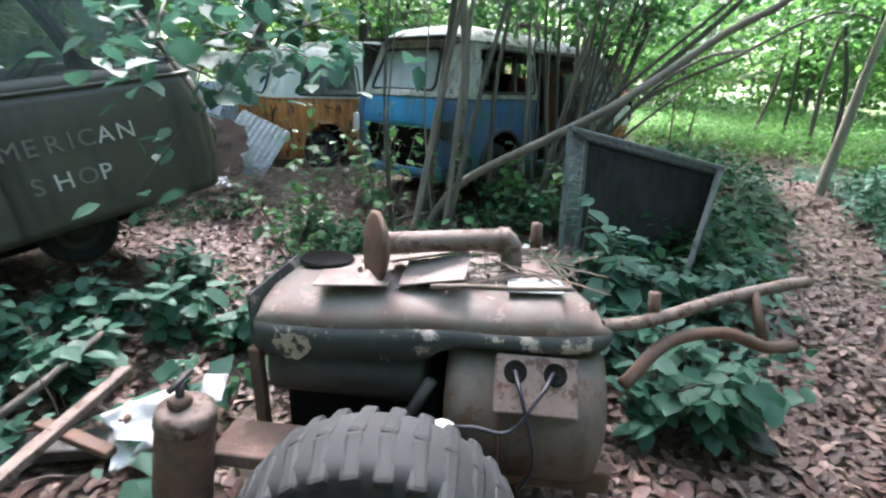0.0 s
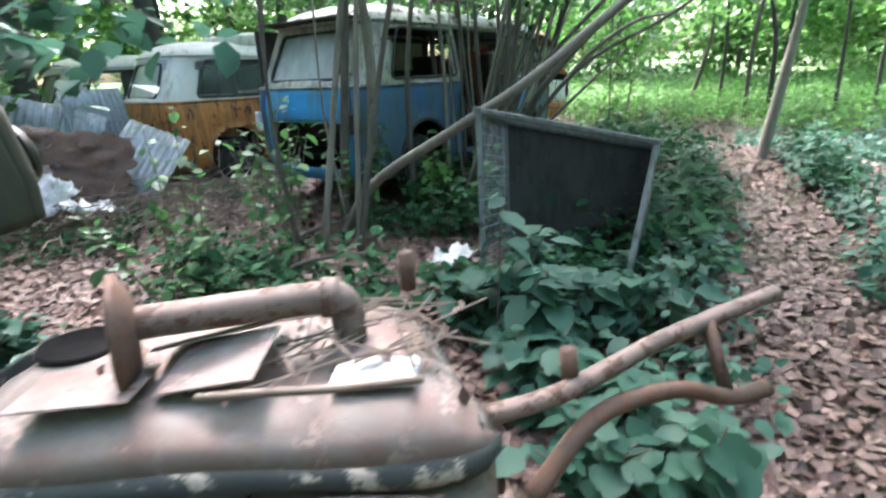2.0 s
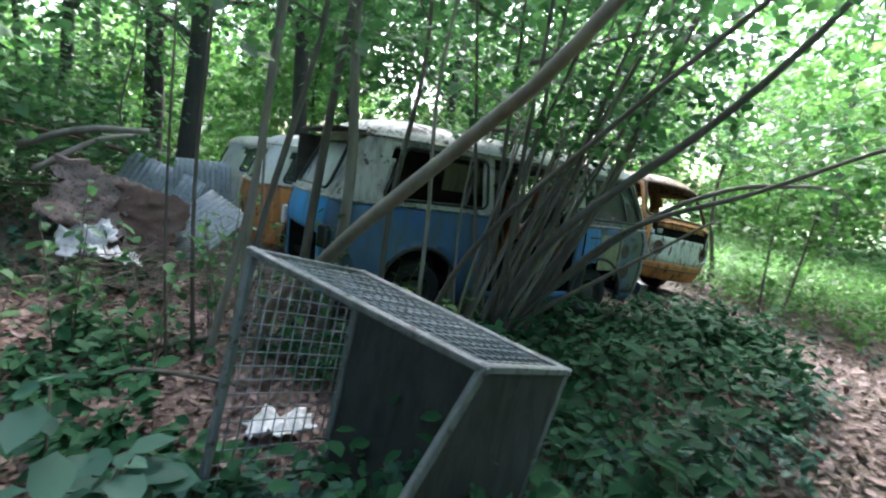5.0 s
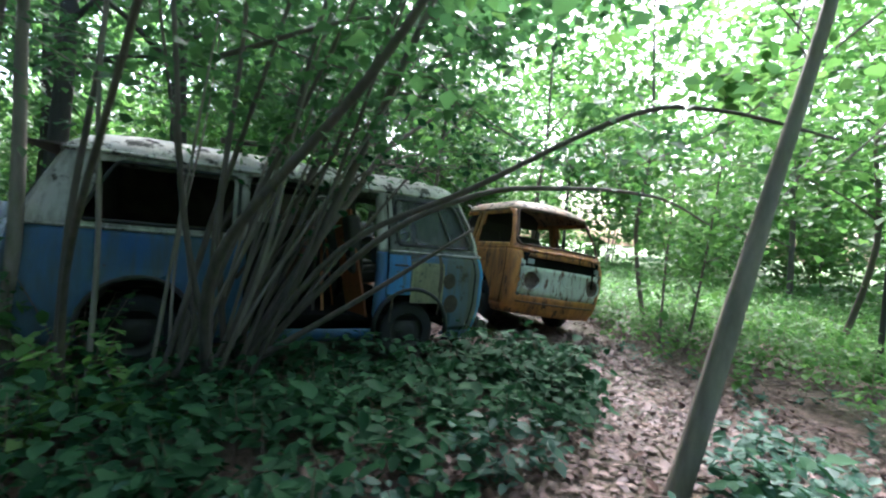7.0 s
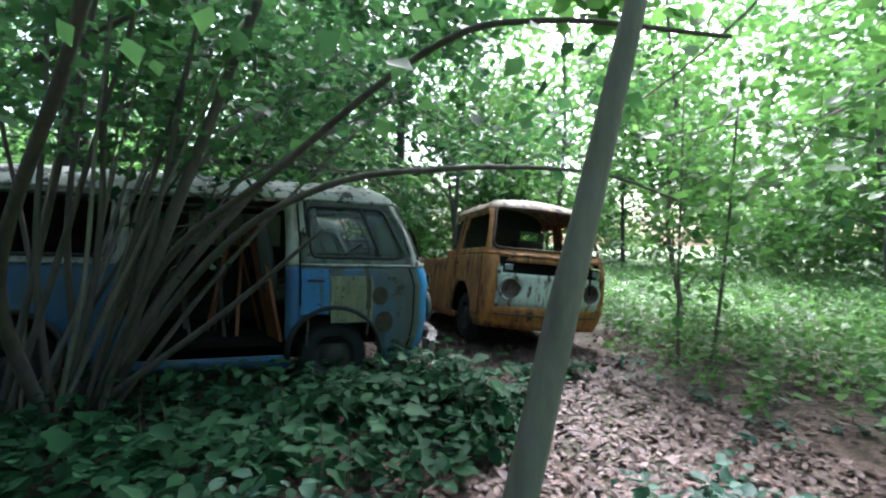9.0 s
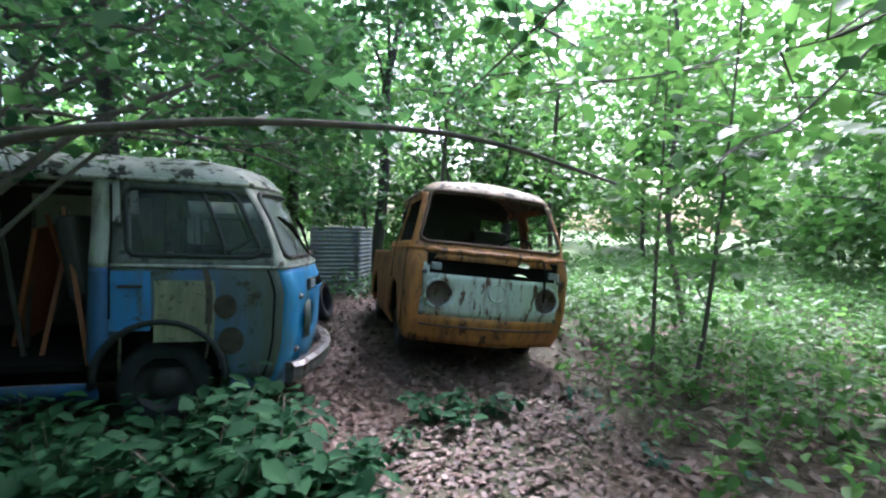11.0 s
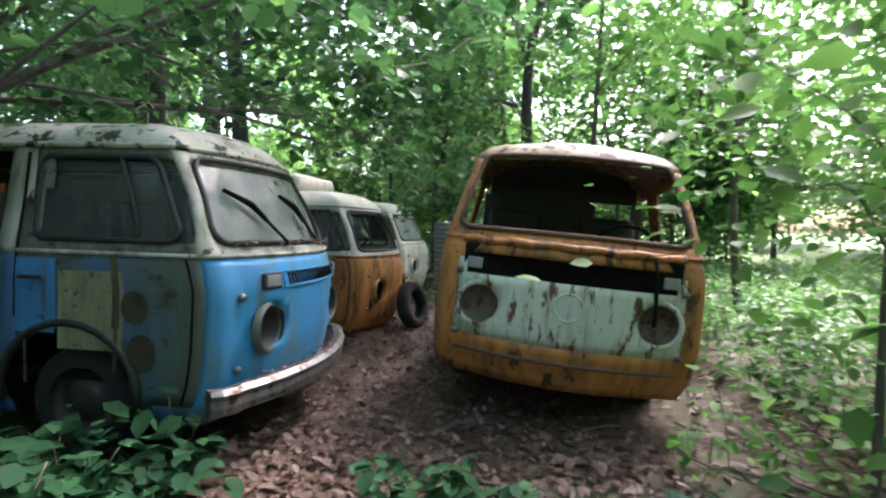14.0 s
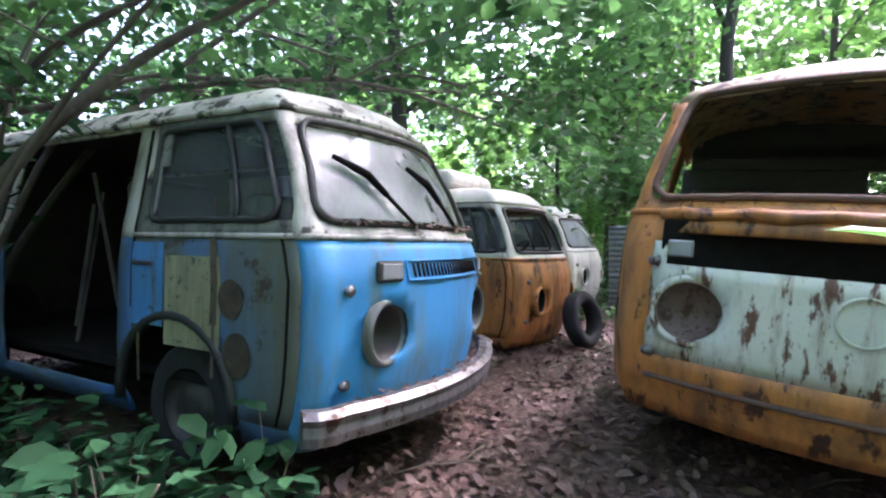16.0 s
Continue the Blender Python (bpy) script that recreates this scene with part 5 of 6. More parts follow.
herb_layer("path_edge_herbs", 1.8, 7.2, -7.6, -3.9, 16, 13, 0.38, 0.075, M_LEAF_NETTLE, "low green herbs along the path", 34, trail=0.75)
herb_layer("path_verge_leaves", -1.2, 5.6, -7.0, -3.3, 52, 13, 0.27, 0.066, M_LEAF_NETTLE, "low nettle and ivy leaves on the verge of the path", 39, trail=0.36)
herb_layer("far_herbs", -9, 9, 4.2, 16, 9, 13, 0.6, 0.12, M_LEAF, "green undergrowth between the derelict vans", 35, fine=False)
herb_layer("far_path_herbs", 4, 20, -14, -5.2, 8, 13, 0.5, 0.11, M_LEAF_SUNLIT, "bright undergrowth beyond the path", 36, fine=False)
herb_layer("left_herbs", -10, -2.6, -6.5, 5, 7, 12, 0.4, 0.09, M_LEAF_NETTLE, "nettles and ivy around the olive van", 37, fine=False)
herb_layer("path_side_sprigs", 4.3, 7.2, -3.6, 0.0, 9, 9, 0.2, 0.06, M_LEAF_NETTLE, "small sprigs growing through the leaf litter", 38, trail=0.85, keep=lambda b: b[:, 0] > 5.6)


def plant(m, name, label, height, stems, size, mat, seed, lean=0.15, per=11, low=0.25):
    """A single tall herb: stems with pairs of leaves."""
    rr = np.random.default_rng(seed)
    root = thing(name, m, label, "plant")
    cs = []
    for q in range(stems):
        a = rr.uniform(0, 6.28)
        top = Vector((math.cos(a) * lean * rr.uniform(0.3, 1.4), math.sin(a) * lean * rr.uniform(0.3, 1.4), height * rr.uniform(0.6, 1.05)))
        b = Vector((rr.normal(0, 0.05), rr.normal(0, 0.05), -0.03))
        pts = curve_pts([b, b.lerp(top, 0.5) + Vector((0, 0, 0.05)), top], 5)
        tube_obj("stem", pts, [0.006 - 0.003 * i / len(pts) for i in range(len(pts))], M_TWIG, root, sides=5)
        for w in range(per):
            t = low + (1 - low) * w / per
            c = pts[min(int(t * len(pts)), len(pts) - 1)]
            cs += [c + Vector((rr.normal(0, 0.035), rr.normal(0, 0.035), rr.normal(0, 0.015))) for _ in range(2)]
    ob = leaves("foliage", cs, size, mat, root, rng=rr, up=0.75, droop=0.25, aspect=0.8, fine=True)
    return root


def at_ground(x, y, rz=0):
    return pose(x, y, float(ground_z(x, y)), 0, 0, rz)


NETTLES = ((-1.09, -3.77, 0.78, 4, 0.125), (-0.95, -3.95, 0.6, 3, 0.115), (-1.45, -4.62, 0.42, 7, 0.095), (-1.72, -4.42, 0.36, 6, 0.09), (-1.2, -4.45, 0.42, 6, 0.09),
           (-1.35, -4.1, 0.5, 4, 0.11), (-2.95, -2.4, 0.42, 5, 0.10), (-3.45, -2.65, 0.36, 6, 0.10), (-3.85, -2.9, 0.34, 5, 0.10), (-2.6, -2.7, 0.30, 4, 0.09), (-3.75, -3.6, 0.26, 4, 0.10),
           (-3.3, -2.1, 0.4, 6, 0.09), (-2.75, -2.05, 0.4, 6, 0.09), (-3.7, -2.2, 0.45, 6, 0.09), (-1.0, -3.5, 0.4, 5, 0.11), (-0.7, -4.05, 0.42, 5, 0.11), (-0.35, -4.2, 0.36, 5, 0.10))
for i, (x, y, h, st, sz) in enumerate(NETTLES):
    plant(at_ground(x, y, i * 40), "nettle", "broad-leaved green nettle growing through leaf litter", h, st, sz, M_LEAF_NETTLE, 60 + i)
for i, (x, y, h, st, sz) in enumerate(((4.32, -2.05, 0.56, 8, 0.09), (4.10, -2.25, 0.62, 8, 0.092), (3.8, -1.95, 0.55, 8, 0.09), (4.55, -1.75, 0.28, 6, 0.085), (4.55, -2.25, 0.36, 6, 0.10), (5.42, -0.95, 0.22, 4, 0.09), (5.62, -0.78, 0.2, 4, 0.08),
                                       (4.0, -1.5, 0.4, 6, 0.075), (4.85, -1.45, 0.16, 5, 0.06))):
    plant(at_ground(x, y, i * 70), "bramble", "dark green bramble sprawling beside the path", h, st, sz, M_LEAF_DARK, 90 + i, lean=0.3)


for i, (x, y, h, st, sz) in enumerate(((-1.65, -1.4, 1.25, 4, 0.08), (-1.15, -1.75, 1.05, 4, 0.08), (-0.7, -1.15, 1.3, 5, 0.075), (-0.25, -1.55, 1.1, 4, 0.08), (-2.0, -1.9, 0.8, 4, 0.08), (0.15, -1.25, 1.2, 4, 0.075),
                                       (-0.5, -0.6, 1.2, 4, 0.075), (0.6, -1.3, 0.9, 4, 0.075))):
    plant(at_ground(x, y, i * 55), "sapling", "slender hazel sapling with sparse green leaves", h, st, sz, M_LEAF, 190 + i, lean=0.32, per=10, low=0.3)


# ---- leaf litter ----
def litter(name, x0, x1, y0, y1, count, size, seed, keep=None):
    rr = np.random.default_rng(seed)
    p2 = np.stack([rr.uniform(x0, x1, count), rr.uniform(y0, y1, count)], 1)
    if keep:
        p2 = p2[keep(p2)]
    c = np.column_stack([p2, ground_z(p2[:, 0], p2[:, 1]) + 0.006 + rr.uniform(0, 0.018, len(p2))])
    tagged(leaves(name, c, size, M_LITTER, rng=rr, up=0.80, droop=-0.08, aspect=0.7, fine=True), "dry brown beech leaves lying on the forest floor", "leaf litter", kind="stuff")


litter("path_litter", -3.8, 7.8, -6.2, 5.0, 100000, 0.047, 41, lambda b: line_dist(b, TRAIL) < 1.5)
litter("near_litter", -4.6, 1.0, -5.6, 0.5, 34000, 0.05, 42)
litter("wide_litter", -9, 15, -9, 9, 40000, 0.07, 43)
rng = np.random.default_rng(44)
tv, tf = [], []
for q in range(420):
    x, y = rng.uniform(-4.5, 8), rng.uniform(-5.6, 3)
    a, ln = rng.uniform(0, 6.28), rng.uniform(0.08, 0.45)
    if line_dist(np.array([[x, y]]), WALKED)[0] < 0.3:
        continue
    z = float(ground_z(x, y)) + 0.015
    d = Vector((math.cos(a), math.sin(a), rng.uniform(-0.02, 0.1))) * ln
    b = Vector((x, y, z))
    tube([b, b + d * 0.5 + Vector((0, 0, 0.02)), b + d], [0.006, 0.005, 0.003], 5, verts=tv, faces=tf)
tagged(obj("fallen_twigs", tv, tf, M_TWIG), "dead twigs lying on the forest floor", "twigs", kind="stuff")
for pts, r in (([(-1.3, -1.6, -0.05), (-0.6, -1.4, 0.0), (0.1, -1.5, -0.02)], 0.025), ([(-1.9, -2.3, -0.06), (-1.2, -2.0, 0.0), (-0.5, -2.2, -0.06)], 0.02),
               ([(3.7, -1.7, -0.05), (4.3, -1.55, 0.0), (4.9, -1.9, -0.06)], 0.012), ([(-3.9, -3.0, 0.05), (-3.6, -2.95, 0.16), (-3.3, -2.7, 0.22)], 0.022)):
    tagged(tube_obj("fallen_branch", curve_pts(pts, 6), [r * (1 - 0.4 * i / 13) for i in range(13)], M_BARK, sides=8), "dead branch lying on leaf litter", "branch")


def brush(name, x0, x1, y0, y1, h, count, seed, label, length=0.5):
    """A tangle of dead twigs."""
    rr = np.random.default_rng(seed)
    bv, bf = [], []
    for q in range(count):
        x, y = rr.uniform(x0, x1), rr.uniform(y0, y1)
        b = Vector((x, y, float(ground_z(x, y)) + 0.01 + h * rr.uniform(0, 1) ** 2))
        a, ln = rr.uniform(0, 6.28), length * rr.uniform(0.4, 1.3)
        d = Vector((math.cos(a), math.sin(a), rr.normal(0.12, 0.25))) * ln
        tube([b, b + d * 0.5 + Vector(rr.normal(0, 0.04, 3)), b + d], [0.007, 0.005, 0.002], 4, verts=bv, faces=bf)
    tagged(obj(name, bv, bf, M_TWIG), label, "twigs", kind="stuff")


brush("brush_pile", -2.2, -0.2, -0.2, 1.5, 0.35, 320, 46, "tangle of dead twigs over scrap and leaf litter")
brush("dry_stems", 6.6, 8.0, -2.6, 0.4, 0.12, 160, 47, "dry broken stems lying beside the path", 0.4)
rumpled("plastic_sheet", pose(-2.05, 1.05, 0.22, 30, -25, 15), 0.55, 0.4, 0.2, M_CLOTH, "crumpled white plastic sheet on the scrap heap", "plastic", 16)
rumpled("crumpled_panel", pose(-1.55, 1.45, 0.45, 62, 10, -25), 0.9, 0.7, 0.12, M_RUST, "rusty brown sheet leaning on the scrap heap", "metal panel", 17)
for pts, r in (([(-3.0, 2.2, 1.15), (-2.3, 1.9, 1.42), (-1.6, 1.8, 1.5)], 0.05), ([(-2.7, 1.6, 0.9), (-2.2, 2.0, 1.3), (-1.8, 2.5, 1.45)], 0.04)):
    tagged(tube_obj("broken_log", curve_pts(pts, 6), [r * (1 - 0.3 * i / 13) for i in range(13)], M_BARK_PALE, sides=9), "broken pale log lying across the scrap heap", "log")


# ---- trees ----
def tree(base, tip, r0, label, seed, limbs=5, crown=900, size=0.12, bark=None, leaf=None, bare=0.35, wobble=0.10, reach=0.9, ctrl=None, name="tree", fine=False, clump=0.35):
    """A tapered trunk with limbs, and a crown of single leaves along its limbs with gaps between."""
    rr = np.random.default_rng(seed)
    b = Vector(base)
    tip = Vector(tip or base)
    root = thing(name, Matrix.Translation(b), label, "tree")
    if ctrl:
        cp = [Vector(q) - b for q in ctrl]
    else:
        h = tip - b
        cp = [Vector((0, 0, -0.1))] + [h * t + Vector((rr.normal(0, wobble), rr.normal(0, wobble), 0)) * (1 if t < 1 else 0.3) for t in (0.25, 0.5, 0.75, 1.0)]
    pts = curve_pts(cp, 5)
    k = len(pts)
    v, f = tube(pts, [r0 * (1 - 0.72 * i / k) * (1.25 if i == 0 else 1) for i in range(k)], 9 if r0 > 0.03 else 7)
    cloud = []
    ln = (pts[-1] - pts[0]).length
    for q in range(limbs):
        t = bare + (1 - bare) * (q + rr.uniform(0, 0.8)) / max(limbs, 1)
        i = min(int(t * k), k - 2)
        a = rr.uniform(0, 6.28)
        out = Vector((math.cos(a), math.sin(a), rr.uniform(0.05, 0.6))) * reach * ln * 0.25 * rr.uniform(0.6, 1.3)
        s = pts[i]
        lp = curve_pts([s, s + out * 0.4 + Vector((0, 0, 0.06 * ln * rr.uniform(0, 1))), s + out + Vector((0, 0, -0.03 * ln * rr.uniform(0, 1)))], 4)
        rl = r0 * (1 - 0.7 * t) * 0.5
        tube(lp, [max(rl * (1 - 0.8 * j / len(lp)), 0.003) for j in range(len(lp))], 6, verts=v, faces=f)
        for _ in range(3):
            j = rr.integers(len(lp) // 3, len(lp))
            c = lp[j]
            e = Vector(rr.normal(0, 0.25 * out.length, 3))
            tube([c, c + e * 0.5, c + e], [max(rl * 0.35, 0.002), max(rl * 0.25, 0.002), 0.0015], 4, verts=v, faces=f)
            cloud.append((c, c + e))
        cloud.append((lp[2], lp[-1]))
    if not limbs:
        cloud.append((pts[int(k * bare)], pts[-1]))
    obj("trunk", v, f, bark or M_BARK, root, smooth=True)
    if crown:
        seg = rr.integers(0, len(cloud), crown)
        a = np.array([c[0] for c in cloud])[seg]
        e = np.array([c[1] for c in cloud])[seg]
        t = rr.uniform(0, 1.1, (crown, 1))
        c = a + (e - a) * t + rr.normal(0, clump, (crown, 3)) * np.array([1, 1, 0.6])
        c = c[c[:, 2] > 0.15]
        w = c + np.array(b[:])
        far = (line_dist(w, WALKED) > 0.75) | (w[:, 2] > 2.2)
        leaves("crown", c[far], size, leaf or M_LEAF, root, rng=rr, up=0.62, droop=0.3, aspect=0.78, fine=fine)
    return root


def gbase(x, y):
    return (x, y, float(ground_z(x, y)))


# hazel clump in front of the blue van
hz = thing("hazel_bush", at_ground(1.6, -1.5), "many-stemmed hazel bush growing against the blue van", "bush")
HZ = Vector((1.6, -1.5, float(ground_z(1.6, -1.5))))
rng = np.random.default_rng(70)
tips = []
STEMS = [([(1.7, -1.6, 0.0), (2.2, -1.45, 0.95), (2.66, -1.18, 1.6), (2.98, -0.82, 2.05), (3.44, -0.44, 2.42), (4.2, 0.1, 3.0)], 0.045),
         ([(1.6, -1.55, 0.0), (2.0, -1.45, 1.1), (2.4, -1.15, 2.0), (2.9, -0.6, 2.6), (3.5, 0.0, 3.4)], 0.035), ([(1.8, -1.55, 0.0), (2.35, -1.45, 0.8), (2.9, -1.3, 1.5), (3.5, -1.0, 2.2), (4.0, -0.7, 2.75)], 0.022),
         ([(1.55, -1.7, 0.0), (1.59, -2.29, 1.01), (2.28, -3.06, 2.07), (2.7, -3.5, 2.9), (3.3, -3.9, 4.2)], 0.042), ([(1.75, -1.6, 0.0), (2.3, -1.95, 1.3), (2.95, -2.06, 3.05), (3.5, -2.4, 4.6)], 0.05),
         ([(1.7, -1.55, 0.0), (2.6, -2.1, 1.15), (3.3, -2.4, 1.6), (4.02, -2.52, 1.72), (4.7, -2.42, 1.77), (5.3, -2.3, 1.75), (6.0, -2.15, 1.60)], 0.028),
         ([(1.3, -1.3, 0.0), (1.45, -1.0, 0.9), (1.95, -0.5, 1.95), (2.94, 0.2, 2.9), (3.6, 0.7, 3.6)], 0.04), ([(1.5, -1.35, 0.2), (2.1, -0.75, 1.98), (2.9, 0.2, 2.14), (3.7, 1.2, 2.25)], 0.026),
         ([(1.6, -1.6, 0.0), (2.6, -2.0, 0.75), (3.3, -2.4, 1.35)], 0.03),
         ([(1.7, -1.6, 0.0), (2.35, -2.2, 1.1), (3.05, -2.85, 1.6), (3.72, -3.41, 2.06), (4.1, -3.7, 2.1), (4.7, -3.95, 2.0)], 0.026)]
for q in range(20):
    a, s = rng.uniform(0, 6.28), rng.uniform(0.03, 0.32)
    b = Vector((1.5 + math.cos(a) * s * 1.3, -1.62 + math.sin(a) * s * 0.6, -0.05))
    h = rng.uniform(2.6, 4.6)
    lean = Vector((rng.normal(0.16, 0.22), rng.normal(-0.08, 0.14), 1)) * h
    STEMS.append(([b, b + lean * 0.33 + Vector((rng.normal(0, 0.05), rng.normal(0, 0.05), 0)), b + lean * 0.66, b + lean], rng.uniform(0.014, 0.028)))
for ctrl, r in STEMS:
    pts = [Vector(q) - HZ for q in curve_pts(ctrl, 6)]
    tube_obj("stem", pts, [max(r * (1 - 0.7 * i / len(pts)), 0.005) for i in range(len(pts))], M_BARK if r > 0.02 else M_BARK_PALE, hz, sides=8)
    tips += [q for q in pts[len(pts) // 2:]]
rr = np.random.default_rng(71)
cl = []
for q in range(3200):
    t = tips[rr.integers(0, len(tips))]
    c = t + Vector(rr.normal(0, 0.30, 3))
    w = c + HZ
    if w.z > 1.75 and (line_dist(np.array([w[:2]]), WALKED)[0] > 0.8 or w.z > 2.3):
        cl.append(c)
leaves("foliage", cl, 0.085, M_LEAF, hz, rng=rr, up=0.6, aspect=0.85, fine=False)

# pale trunk beside the path, leaning
tree((3.81, -3.87, float(ground_z(3.81, -3.87))), None, 0.064, "slender pale leaning trunk beside the path", 101, limbs=3, crown=500, size=0.09, bark=M_BARK_PALE, leaf=M_LEAF_SUNLIT, bare=0.62,
     ctrl=[(3.84, -3.84, -0.20), (4.06, -3.90, 0.90), (4.15, -3.92, 1.31), (4.24, -3.94, 1.73), (4.40, -3.99, 2.52), (4.60, -4.07, 3.82), (4.70, -4.14, 5.2)])
# saplings beyond the path
tree(gbase(7.38, -0.42), None, 0.022, "thin sapling standing in sunlit herbs", 102, limbs=5, crown=650, size=0.10, leaf=M_LEAF_SUNLIT, bark=M_BARK, bare=0.42,
     ctrl=[(7.36, -0.45, -0.2), (7.40, -0.38, 0.9), (7.47, -0.32, 2.0), (7.5, -0.3, 3.4)], fine=True)
tree(gbase(7.62, -0.68), None, 0.026, "thin sapling standing in sunlit herbs", 103, limbs=6, crown=800, size=0.10, leaf=M_LEAF_SUNLIT, bark=M_BARK, bare=0.40,
     ctrl=[(7.60, -0.66, -0.2), (7.68, -0.70, 0.5), (7.75, -0.77, 1.75), (7.85, -0.8, 3.6)], fine=True)
for i, (x, y, r, ct) in enumerate(((9.0, -3.0, 0.05, ((0, 0, -0.2), (-0.1, 0.05, 1.4), (-0.35, 0.3, 2.6), (-0.55, 0.5, 4.2), (-0.4, 0.6, 6.0))), (8.6, -4.1, 0.035, ((0, 0, -0.2), (0.1, 0.1, 1.6), (-0.2, 0.2, 3.0), (-0.5, 0.4, 5.0))),
                                    (7.9, -5.15, 0.06, ((0, 0, -0.2), (0.05, 0.0, 1.2), (-0.1, 0.2, 2.6), (-0.45, 0.4, 4.2), (-0.5, 0.5, 6.2))), (10.5, -4.6, 0.045, ((0, 0, -0.2), (0.1, 0.1, 1.5), (0.3, 0.0, 3.2), (0.2, 0.1, 5.4))),
                                    (9.8, -1.9, 0.04, ((0, 0, -0.2), (-0.1, 0.0, 1.6), (0.1, 0.2, 3.2), (0.0, 0.3, 5.4))))):
    g = float(ground_z(x, y))
    tree((x, y, g), None, r, "thin curving dark trunk in the sunlit clearing", 160 + i, limbs=5, crown=500, size=0.11, bark=M_BARK_DARK, leaf=M_LEAF_SUNLIT, bare=0.5, ctrl=[(x + a, y + b, g + c) for a, b, c in ct])
for i, (x, y, h, st, sz) in enumerate(((0.55, -1.75, 0.62, 4, 0.09), (0.85, -1.95, 0.7, 4, 0.09), (1.2, -2.2, 0.45, 4, 0.09), (0.75, -2.4, 0.4, 4, 0.09))):
    plant(at_ground(x, y, i * 65), "sapling", "bright green sapling leaves catching the light beside brambles", h, st, sz, M_LEAF_SUNLIT, 230 + i, lean=0.25, per=9, low=0.3)
# stems behind the generator
for i, (x, y, lx, ly, h, r) in enumerate(((-0.66, -2.02, 0.16, -0.14, 4.6, 0.026), (-0.60, -1.95, 0.07, -0.05, 4.8, 0.024), (-0.85, -1.5, 0.02, -0.02, 5, 0.016), (-0.78, -1.7, 0.14, -0.10, 5, 0.03),
                                          (-0.1, -1.1, 0.10, -0.12, 5.5, 0.045), (0.15, -1.15, 0.03, -0.05, 5.5, 0.055), (0.55, -1.45, 0.05, 0.02, 5, 0.03), (0.8, -1.7, 0.02, -0.03, 4.5, 0.022),
                                          (-1.0, -1.75, -0.01, 0.0, 4.2, 0.010), (-0.4, -1.6, 0.0, 0.02, 4.4, 0.012))):
    g = float(ground_z(x, y))
    tree((x, y, g), (x + lx * h, y + ly * h, g + h), r, "slender woodland stem rising from leaf litter", 110 + i, limbs=4, crown=210, size=0.085, bark=M_BARK_PALE if i % 2 else M_BARK, bare=0.5, wobble=0.05, clump=0.25)
# bent trunk that arches over the cage
tree((-0.44, -1.5, float(ground_z(-0.44, -1.5))), None, 0.045, "bent trunk arching over the wire cage", 125, limbs=2, crown=120, size=0.085, bark=M_BARK_PALE, bare=0.75,
     ctrl=[(-0.44, -1.42, -0.25), (-0.36, -1.9, 0.38), (-0.22, -2.7, 0.85), (-0.14, -3.28, 1.18), (0.12, -3.79, 1.62), (0.20, -4.15, 1.86), (0.5, -4.7, 2.6), (0.8, -5.2, 3.5)])
tree((0.7, -1.9, float(ground_z(0.7, -1.9))), None, 0.024, "thin leaning stem above the brambles", 126, limbs=2, crown=120, size=0.085, bark=M_BARK, bare=0.7,
     ctrl=[(0.7, -1.8, -0.2), (0.85, -2.4, 0.9), (1.2, -3.2, 1.8), (1.6, -4.1, 2.7), (2.0, -4.9, 3.6)])
# larger trunks behind the vans
for i, (x, y, r, h) in enumerate(((-2.3, 7.3, 0.24, 11), (-3.9, 6.7, 0.14, 10), (4.98, 8.3, 0.17, 10), (0.7, 4.6, 0.17, 11), (-1.5, 4.55, 0.18, 11), (-5.5, 4.0, 0.2, 11), (2.6, 10.5, 0.2, 11), (6.6, 7.4, 0.07, 8),
                                  (8.6, 5.0, 0.06, 8), (-6.5, 0.5, 0.18, 11), (-7, -3.5, 0.15, 10), (9.5, 2.0, 0.05, 7), (10.5, -1.0, 0.05, 7), (9.0, -2.6, 0.045, 7))):
    g = float(ground_z(x, y))
    rr = np.random.default_rng(200 + i)
    tree((x, y, g), (x + rr.normal(0, 0.5), y + rr.normal(0, 0.5), g + h), r, "tall woodland tree standing among derelict vans", 130 + i, limbs=9, crown=2600, size=0.14, bark=M_BARK_DARK if r > 0.12 else M_BARK,
         leaf=M_LEAF if x < 6 else M_LEAF_SUNLIT, bare=0.3, reach=1.1, clump=0.55)

# the wood all round: thin trees with leafy limbs, and shrubs
rng = np.random.default_rng(300)
placed = []
while len(placed) < 104:
    a, d = rng.uniform(-0.6, 3.9), rng.uniform(8, 34)
    x, y = 3 + math.cos(a) * d, -1 + math.sin(a) * d
    if not outside(np.array([[x, y]]), 0.5)[0] or line_dist(np.array([[x, y]]), TRAIL)[0] < 2.5 or (x > 5 and d < 13):
        continue
    placed.append((x, y, d))
# Unseen trees behind the walker, added to limit light from there.
for q in range(22):
    a, d = rng.uniform(3.9, 5.7), rng.uniform(7, 22)
    placed.append((3 + math.cos(a) * d, -4 + math.sin(a) * d, d))
for i, (x, y, d) in enumerate(placed):
    g = float(ground_z(x, y))
    h = rng.uniform(6, 11)
    # trees towards the clearing take the lit leaf colour
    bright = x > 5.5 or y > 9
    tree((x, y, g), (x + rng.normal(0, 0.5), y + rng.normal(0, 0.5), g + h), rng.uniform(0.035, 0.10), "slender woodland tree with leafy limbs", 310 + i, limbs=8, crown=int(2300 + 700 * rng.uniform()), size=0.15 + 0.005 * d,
         bark=M_BARK_DARK if i % 3 else M_BARK, leaf=M_LEAF_SUNLIT if bright else M_LEAF, bare=rng.uniform(0.12, 0.3), reach=1.2, clump=0.6)
placed = []
